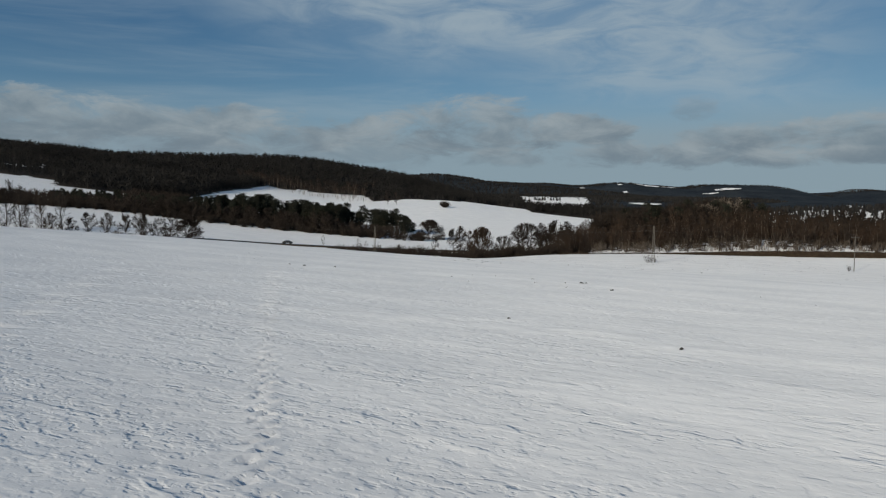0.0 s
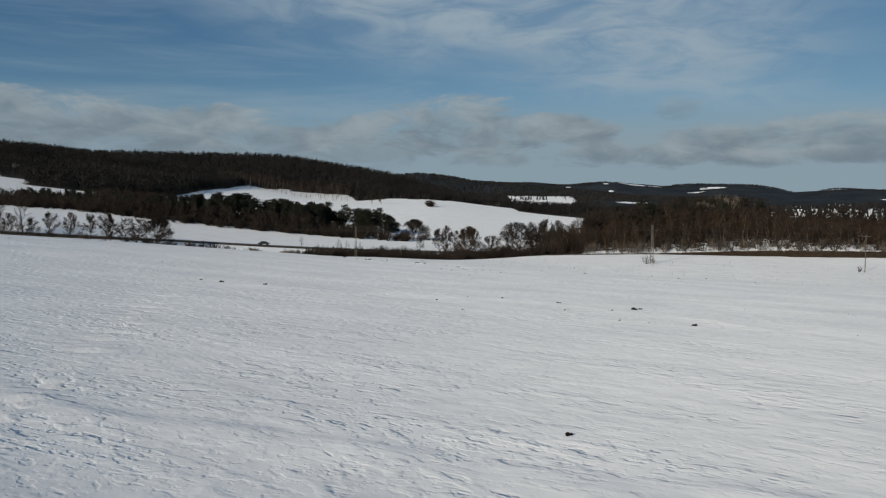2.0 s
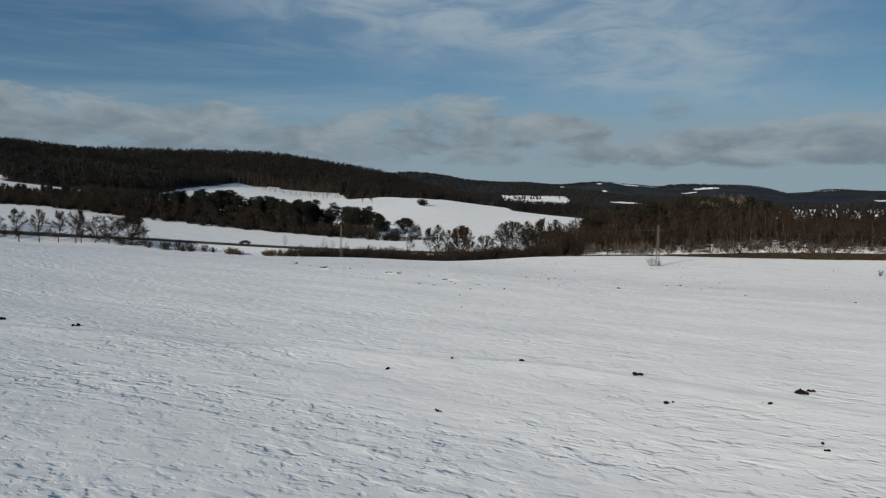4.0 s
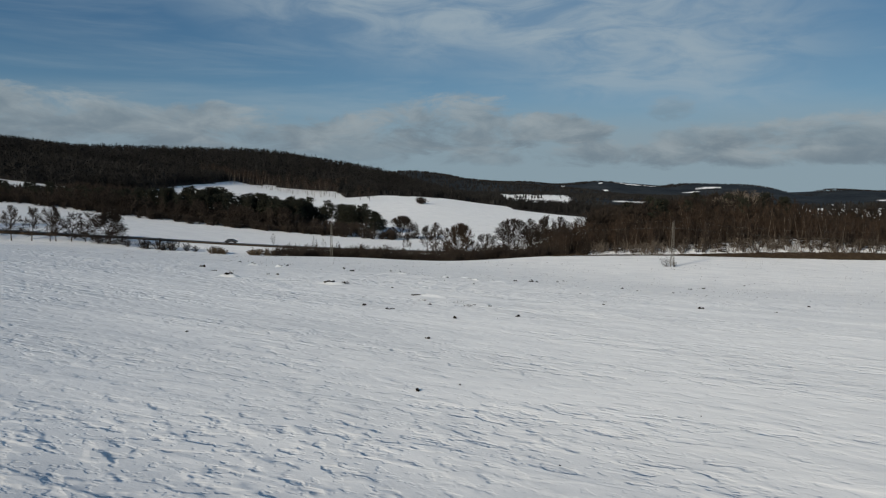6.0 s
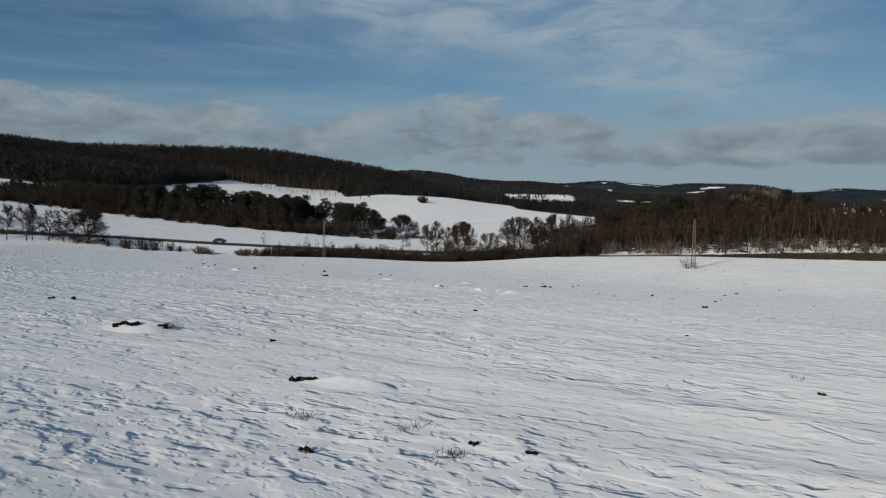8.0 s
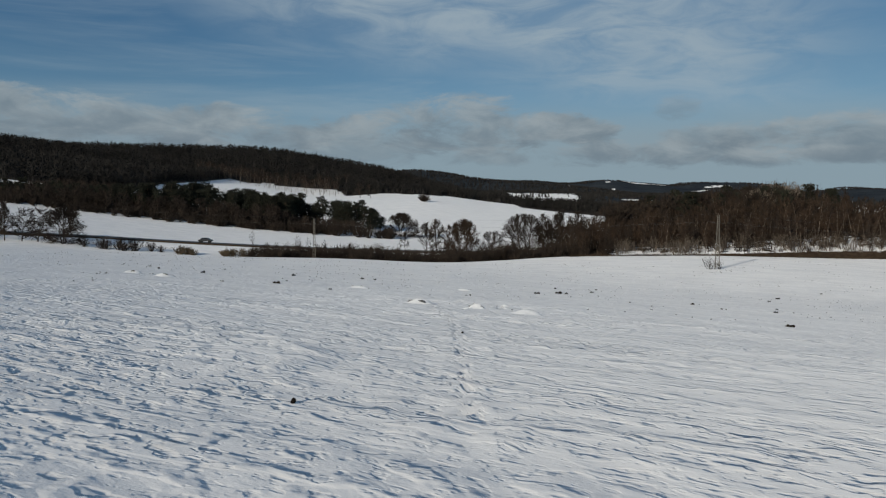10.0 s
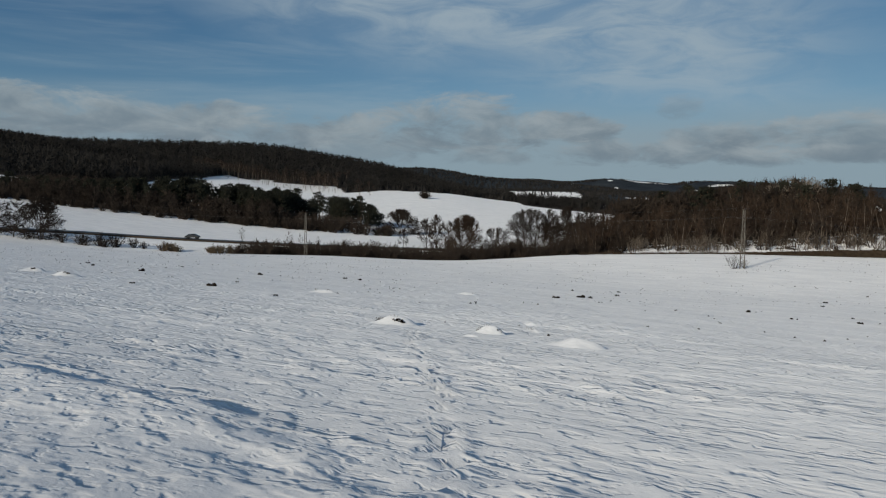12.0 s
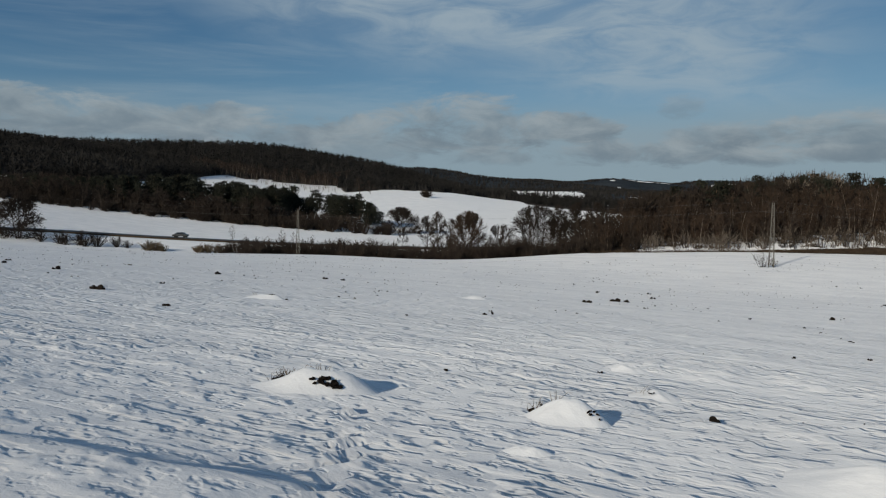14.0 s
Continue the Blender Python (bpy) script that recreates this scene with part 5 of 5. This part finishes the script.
# ---------------------------------------------------------------- car on the road
def car(x, heading):
    y = road_y(x)
    z = float(land(np.array([x]), np.array([y]))[0]) + 0.47
    paint = material("dark_grey_car_paint", ((0.018, 0.02, 0.022), (0.026, 0.028, 0.03)), 4.0, 0.25, spec=0.6)
    glass = material("dark_car_glass", ((0.012, 0.014, 0.016), (0.02, 0.022, 0.025)), 4.0, 0.08, spec=0.8)
    rubber = material("black_tyre", ((0.015, 0.015, 0.015), (0.03, 0.03, 0.03)), 9.0, 0.9)
    thing = tagged(new("car"), "small dark grey car driving on the cleared road", "car")
    side = ((-2.1, 0.35), (-2.05, 0.85), (-1.5, 0.98), (-0.95, 1.42), (0.75, 1.45), (1.35, 1.0), (2.0, 0.85), (2.12, 0.4))

    def hull(points, half, name, mat, inset=0.0):
        bm = bmesh.new()
        a = [bm.verts.new((px, -half + inset * max(0, pz - 0.9), pz)) for px, pz in points]
        b = [bm.verts.new((px, half - inset * max(0, pz - 0.9), pz)) for px, pz in points]
        bm.faces.new(a)
        bm.faces.new(b[::-1])
        for i in range(len(points)):
            j = (i + 1) % len(points)
            bm.faces.new((a[j], a[i], b[i], b[j]))
        bmesh.ops.recalc_face_normals(bm, faces=bm.faces)
        return part(name, bm, mat, thing)

    hull(side, 0.86, "body", paint, 0.35)
    hull(((-1.35, 1.0), (-0.9, 1.36), (0.7, 1.39), (1.2, 1.02)), 0.875, "side_window", glass, 0.35)
    for px in (-1.3, 1.3):
        for py in (-0.82, 0.82):
            bm = bmesh.new()
            bmesh.ops.create_cone(bm, cap_ends=True, segments=14, radius1=0.32, radius2=0.32, depth=0.2)
            bmesh.ops.rotate(bm, verts=bm.verts, matrix=Matrix.Rotation(math.pi / 2, 3, "X"))
            bmesh.ops.translate(bm, verts=bm.verts, vec=(px, py, 0.32))
            part("wheel", bm, rubber, thing)
    thing.matrix_world = pose(x, y, z, 0, 0, heading)


car(-77.0, 2.0)


# ---------------------------------------------------------------- molehills and clods in the field
def tuft_rods(rng, x, y, z, n, height):
    rods = Rods()
    for _ in range(n):
        p = np.array((x + rng.gauss(0, 0.05), y + rng.gauss(0, 0.05), z - 0.02))
        d = np.array((rng.gauss(0, 0.45), rng.gauss(0, 0.45), 1.0))
        e = p + d * height * rng.uniform(0.5, 1.0)
        e2 = e + np.array((d[0], d[1], 0.1)) * height * 0.4
        rods.rod([p, e, e2], (0.003, 0.002, 0.001), 3)
    return rods


def lump_mesh(name, seed, mat, rough=0.35, flat=0.55):
    rng = random.Random(seed)
    bm = bmesh.new()
    bmesh.ops.create_icosphere(bm, subdivisions=2, radius=0.5)
    for v in bm.verts:
        k = 1 + rough * noise.noise(v.co * 3.1 + Vector((seed, 0, 0))) + rough * 1.1 * noise.noise(v.co * 6.0 + Vector((0, seed, 0))) + rng.uniform(-0.04, 0.04)
        v.co = Vector((v.co.x * k, v.co.y * k, v.co.z * k * flat))
    me = bpy.data.meshes.new(name)
    bm.to_mesh(me)
    bm.free()
    me.materials.append(mat)
    return me


def snow_mound(x, y, wide, deep, high, soil, tufts, label, seed):
    """A molehill under snow: rounded cap, patches of bare soil (place, spread, lumps), and dry grass."""
    rng = random.Random(seed)
    thing = tagged(new("molehill"), label, "molehill", "molehills in the field")
    z0 = ground_z(x, y)

    def cap(px, py):
        a = math.atan2(py / deep, px / wide)
        wob = 1 + 0.22 * noise.noise(Vector((math.cos(a) * 1.3, math.sin(a) * 1.3, seed * 3.7)))
        r = math.hypot(px / wide, py / deep) * 2 / wob
        steep = 1.0 + 0.45 * math.cos(a - 0.3)               # drifted: long to windward, steep to lee
        h = high * max(0.0, 1 - r ** (2.1 * steep)) ** 1.5
        h *= 1 + 0.35 * noise.noise(Vector((px * 3.3 / wide, py * 3.3 / deep, seed + 0.5)))
        return ground_z(x + px, y + py) - z0 + h + 0.012 * noise.noise(Vector((px * 11, py * 11, seed))) * min(1, h * 20)

    bm = bmesh.new()
    rings, seg = 14, 40
    grid = []
    for i in range(rings + 1):
        r = i / rings
        row = []
        for k in range(seg):
            a = 2 * math.pi * k / seg
            px, py = math.cos(a) * wide * 0.58 * r, math.sin(a) * deep * 0.58 * r
            row.append(bm.verts.new((px, py, cap(px, py) - 0.012)))
        grid.append(row)
    for a, b in zip(grid, grid[1:]):
        for k in range(seg):
            bm.faces.new((a[k], b[k], b[(k + 1) % seg], a[(k + 1) % seg]))
    bmesh.ops.remove_doubles(bm, verts=bm.verts, dist=0.0005)
    bmesh.ops.recalc_face_normals(bm, faces=bm.faces)
    for f in bm.faces:
        f.smooth = True
    part("snow_cap", bm, SOFT_SNOW, thing)
    for sx, sy, size, count in soil:
        for j in range(count):
            px, py = sx + rng.gauss(0, size * 0.42), sy + rng.gauss(0, size * 0.22)
            w = size * rng.uniform(0.35, 0.75)
            ob = part("soil", lump_mesh("soil", seed * 7 + j, SOIL, 0.7), None, thing, "bare dark soil showing through the snow")
            ob.matrix_basis = pose(px, py, cap(px, py) + w * 0.05, rng.uniform(-25, 25), rng.uniform(-25, 25), rng.uniform(0, 360)) @ Matrix.Diagonal((w, w * 0.8, w * 0.75, 1))
    for sx, sy, n, h in tufts:
        part("grass", tuft_rods(rng, sx, sy, cap(sx, sy), n, h).mesh("grass", TAN_TWIG if n < 20 else TWIG, False), None, thing, "dry grass blades")
    thing.matrix_world = pose(x, y, z0)
    return thing


snow_mound(0.40, 108.0, 1.40, 0.95, 0.20, ((0.13, -0.25, 0.11, 12), (0.26, -0.27, 0.10, 10), (-0.40, 0.12, 0.10, 6)),
           ((-0.36, 0.22, 60, 0.10), (-0.26, 0.22, 9, 0.15), (0.05, 0.16, 14, 0.1)), "snow-capped molehill with bare soil and a tuft of dry grass", 1)
snow_mound(2.86, 107.35, 0.86, 0.70, 0.20, ((0.22, -0.16, 0.07, 3), (0.29, -0.13, 0.06, 3), (-0.24, 0.14, 0.08, 4)),
           ((-0.24, 0.16, 16, 0.1), (-0.05, 0.16, 5, 0.12)), "small rounded snow-capped molehill with dry stems", 2)
snow_mound(4.12, 109.1, 0.72, 0.55, 0.08, ((-0.06, -0.10, 0.06, 3),), ((-0.1, 0.05, 5, 0.09),), "small snow-covered molehill with specks of soil", 3)
snow_mound(4.70, 105.6, 1.5, 1.1, 0.17, (), (), "broad smooth snow-covered molehill", 4)
snow_mound(2.38, 105.95, 0.50, 0.3, 0.06, (), (), "low snow drift hump with a sharp lee side", 5)
snow_mound(4.35, 111.6, 0.9, 0.7, 0.08, (), (), "low smooth snow-covered molehill", 6)
snow_mound(-4.4, 123.6, 1.5, 0.9, 0.17, ((0.3, -0.1, 0.12, 3),), ((-0.3, 0.1, 8, 0.12),), "snow-capped molehill with a patch of soil", 7)
snow_mound(2.5, 136.4, 1.6, 1.0, 0.16, ((0.4, -0.1, 0.1, 2),), (), "low smooth snow-covered molehill", 8)
snow_mound(-17.5, 125.0, 1.7, 1.1, 0.24, ((0.3, -0.2, 0.2, 4),), (), "snow-capped molehill with a patch of soil", 9)
snow_mound(-21.3, 128.6, 1.7, 1.1, 0.24, ((0.2, -0.2, 0.24, 4),), (), "snow-capped molehill with a patch of soil", 10)
snow_mound(-3.15, 73.0, 1.3, 0.8, 0.12, ((-0.15, -0.16, 0.14, 9), (0.05, -0.13, 0.11, 6), (0.4, -0.05, 0.11, 7)), ((0.52, 0.0, 16, 0.1),), "snow-capped molehill with bare dark soil", 11)
snow_mound(0.34, 70.1, 1.3, 0.6, 0.09, ((-0.46, -0.05, 0.13, 8), (-0.36, -0.02, 0.08, 4)), (), "low snow-covered molehill with dark soil at one end", 12)
snow_mound(-6.9, 73.3, 1.0, 0.7, 0.12, ((0.0, -0.1, 0.13, 8), (0.14, 0.0, 0.10, 4)), ((0.1, 0.1, 16, 0.12),), "snow-capped molehill with soil and dry grass", 13)

def clod_mesh(seed):
    """A heap of broken lumps, about one unit across."""
    rng = random.Random(seed)
    bm = bmesh.new()
    for k in range(rng.randint(3, 5)):
        made = bmesh.ops.create_icosphere(bm, subdivisions=2, radius=rng.uniform(0.14, 0.30))["verts"]
        at = Vector((rng.gauss(0, 0.26), rng.gauss(0, 0.18), rng.uniform(0.0, 0.10)))
        for v in made:
            bump = 1 + 0.5 * noise.noise(v.co * 7 + at * 9) + 0.3 * noise.noise(v.co * 17 + at * 5)
            v.co = v.co * bump + at
    me = bpy.data.meshes.new("soil_clod")
    bm.to_mesh(me)
    bm.free()
    me.materials.append(SOIL)
    return me


CLODS = [clod_mesh(20 + i) for i in range(7)]


def clods(rows, seed):
    """Clods at the given places and sizes: a few lumps each, as one mesh."""
    rng = random.Random(seed)
    for x, y, size in rows:
        ob = tagged(new("soil_clod", rng.choice(CLODS)), "dark clod of soil poking out of the snow", "clod", "soil clods in the field")
        ob.matrix_world = pose(x, y, ground_z(x, y) - 0.02 * size, rng.uniform(-8, 8), rng.uniform(-8, 8), rng.uniform(0, 360)) @ Matrix.Diagonal((size * 1.1, size * 0.9, size, 1))


def grass_tuft(x, y, blades, height, seed):
    """A tuft of dry stems standing out of the snow."""
    ob = new("grass_tuft", tuft_rods(random.Random(seed), 0, 0, 0, blades, height * 0.62).mesh("grass_tuft", TWIG, False))
    ob.matrix_world = pose(x, y, ground_z(x, y))
    tagged(ob, "dry brown grass stems sticking out of the snow", "grass", "dry tufts in the field")


for i, tuft in enumerate(((0.2, 68.7, 22, 0.12), (0.1, 68.75, 8, 0.09), (1.2, 68.5, 16, 0.11), (1.0, 68.4, 9, 0.08), (1.5, 67.9, 24, 0.12), (6.1, 72.4, 12, 0.14), (-1.8, 71.3, 2, 0.10), (0.1, 67.5, 2, 0.14),
                          (-1.5, 68.9, 3, 0.10), (-4.0, 73.2, 7, 0.12), (1.3, 67.6, 4, 0.1), (0.4, 67.75, 6, 0.12))):
    grass_tuft(*tuft, 500 + i)


# a scatter along the old field line near the start
clods(((3.96, 46.8, 0.17), (3.85, 44.6, 0.13), (6.65, 45.9, 0.22), (6.9, 46.1, 0.14), (7.6, 41.9, 0.2), (5.5, 44.7, 0.1), (1.7, 47.4, 0.12), (0.3, 47.4, 0.1),
       (-0.9, 46.3, 0.1), (-10.5, 50.0, 0.2), (-11.6, 50.5, 0.15), (-8.4, 49.5, 0.18), (6.2, 42.0, 0.09), (5.4, 42.7, 0.08), (0.1, 43.5, 0.1), (1.6, 29.0, 0.13), (6.2, 24.1, 0.17)), 1)
# around the middle
clods(((-1.25, 66.6, 0.13), (-0.58, 66.0, 0.1), (-0.45, 66.1, 0.12), (1.11, 64.8, 0.13), (2.66, 65.9, 0.13), (5.9, 71.3, 0.09), (0.43, 67.8, 0.1), (1.66, 68.2, 0.09),
       (2.05, 68.0, 0.08), (-6.2, 76.2, 0.14), (-7.3, 74.6, 0.16), (-8.3, 76.0, 0.16), (2.2, 92.9, 0.12), (4.4, 107.8, 0.13), (2.0, 80.6, 0.12)), 2)
# more of them round the molehills and across the lower field
clods(((-9.6, 123.0, 0.4), (-5.1, 117.7, 0.22), (-3.7, 123.6, 0.15), (9.1, 116.6, 0.12), (16.1, 136.8, 0.2), (14.8, 124.9, 0.15), (11.4, 117.7, 0.12), (-10.6, 130.7, 0.25), (2.9, 125.8, 0.15), (0.4, 120.3, 0.1),
       (4.4, 111.7, 0.1), (3.9, 111.1, 0.09), (1.7, 110.1, 0.08), (-23.1, 154.5, 0.3), (-28.8, 149.0, 0.4), (53.3, 201.6, 0.35), (19.6, 170.1, 0.4), (-12.3, 121.0, 0.25), (30.6, 142.6, 0.3), (31.4, 134.8, 0.2)), 4)
clods(((39.7, 140.4, 0.25), (49.6, 134.6, 0.2), (58.1, 190.3, 0.4), (13.6, 163.8, 0.5), (74.9, 178.3, 0.3), (0.6, 83.9, 0.1), (6.2, 77.4, 0.08), (-5.9, 76.4, 0.15), (-1.0, 72.5, 0.08),
       (-9.7, 78.6, 0.2), (0.6, 61.4, 0.1), (0.6, 57.1, 0.09), (-3.7, 60.7, 0.08), (11.9, 72.4, 0.1), (15.7, 77.9, 0.15), (16.1, 71.9, 0.15), (21.0, 70.2, 0.15), (9.2, 71.9, 0.2), (5.3, 42.4, 0.08)), 5)
# beyond
clods(((9.4, 143.3, 0.5), (11.8, 147.8, 0.6), (12.6, 148.2, 0.45), (16.8, 158.0, 0.4), (23.2, 142.9, 0.5), (39.0, 164.0, 0.45), (28.0, 137.0, 0.4), (23.8, 137.0, 0.35),
       (20.0, 116.5, 0.42), (-14.0, 147.4, 0.5), (-20.0, 139.0, 0.5), (-25.6, 143.5, 0.4), (-8.05, 152.4, 0.45), (-6.6, 152.0, 0.35), (2.7, 123.5, 0.28), (44.8, 175.4, 0.5)), 3)


def field_specks():
    """Countless small clods and stalk ends across the field, as one mesh."""
    rng = np.random.default_rng(9)
    n = 13000
    x, y = rng.uniform(-80, 110, n), rng.uniform(30, 250, n)
    keep = (wave(x / 9, y / 9, 61) + 0.35 * wave(x / 2.5, y / 2.5, 62) > 0.10) & ((y > 110) | (rng.random(n) < 0.3))
    x, y = x[keep], y[keep]
    n = len(x)
    z = land(x, y) + drifts(x, y)
    s = rng.uniform(0.015, 0.055, n) * np.where((y < 128) & (np.abs(x) < 14), 0.5, 0.65 + y / 190)
    co, tri = [], []
    for k in range(5):
        a = 2 * np.pi * k / 5 + rng.uniform(-0.4, 0.4, n)
        co.append(np.stack((x + np.cos(a) * s * 1.5, y + np.sin(a) * s, z - 0.02), -1))
    co.append(np.stack((x, y, z + s * rng.uniform(0.5, 1.1, n)), -1))
    co = np.stack(co, 1).reshape(-1, 3)
    i0 = np.arange(n) * 6
    for k in range(5):
        tri.append(np.stack((i0 + k, i0 + (k + 1) % 5, i0 + 5), -1))
    tagged(new("soil_specks", quick_mesh("soil_specks", co, np.concatenate(tri), [SOIL], None, False)), "small dark specks of soil and stubble in the snow", "soil", kind="stuff")


field_specks()


# dry grass along the foot of the wood
def bank_grass():
    rng = np.random.default_rng(10)
    n = 9000
    x = rng.uniform(30, 200, n)
    y = 261 - 0.02 * (x - 60) - 0.6 + rng.uniform(0, 1, n) * (1.5 + 3.5 * step(40, 110, x))
    z = land(x, y) - 0.05
    h, w = rng.uniform(0.25, 0.8, n), rng.uniform(0.03, 0.09, n)
    a = rng.uniform(0, 2 * np.pi, n)
    lx, ly = rng.normal(0, 0.25, n), rng.normal(0, 0.25, n)
    co = np.stack((np.stack((x - np.cos(a) * w, y - np.sin(a) * w, z), -1), np.stack((x + np.cos(a) * w, y + np.sin(a) * w, z), -1), np.stack((x + lx, y + ly, z + h), -1)), 1).reshape(-1, 3)
    tri = np.arange(3 * n).reshape(n, 3)
    tagged(new("bank_grass", quick_mesh("bank_grass", co, tri, [DRY_GRASS], None, False)), "matted dry brown grass on the bank below the wood", "grass", kind="stuff")


bank_grass()
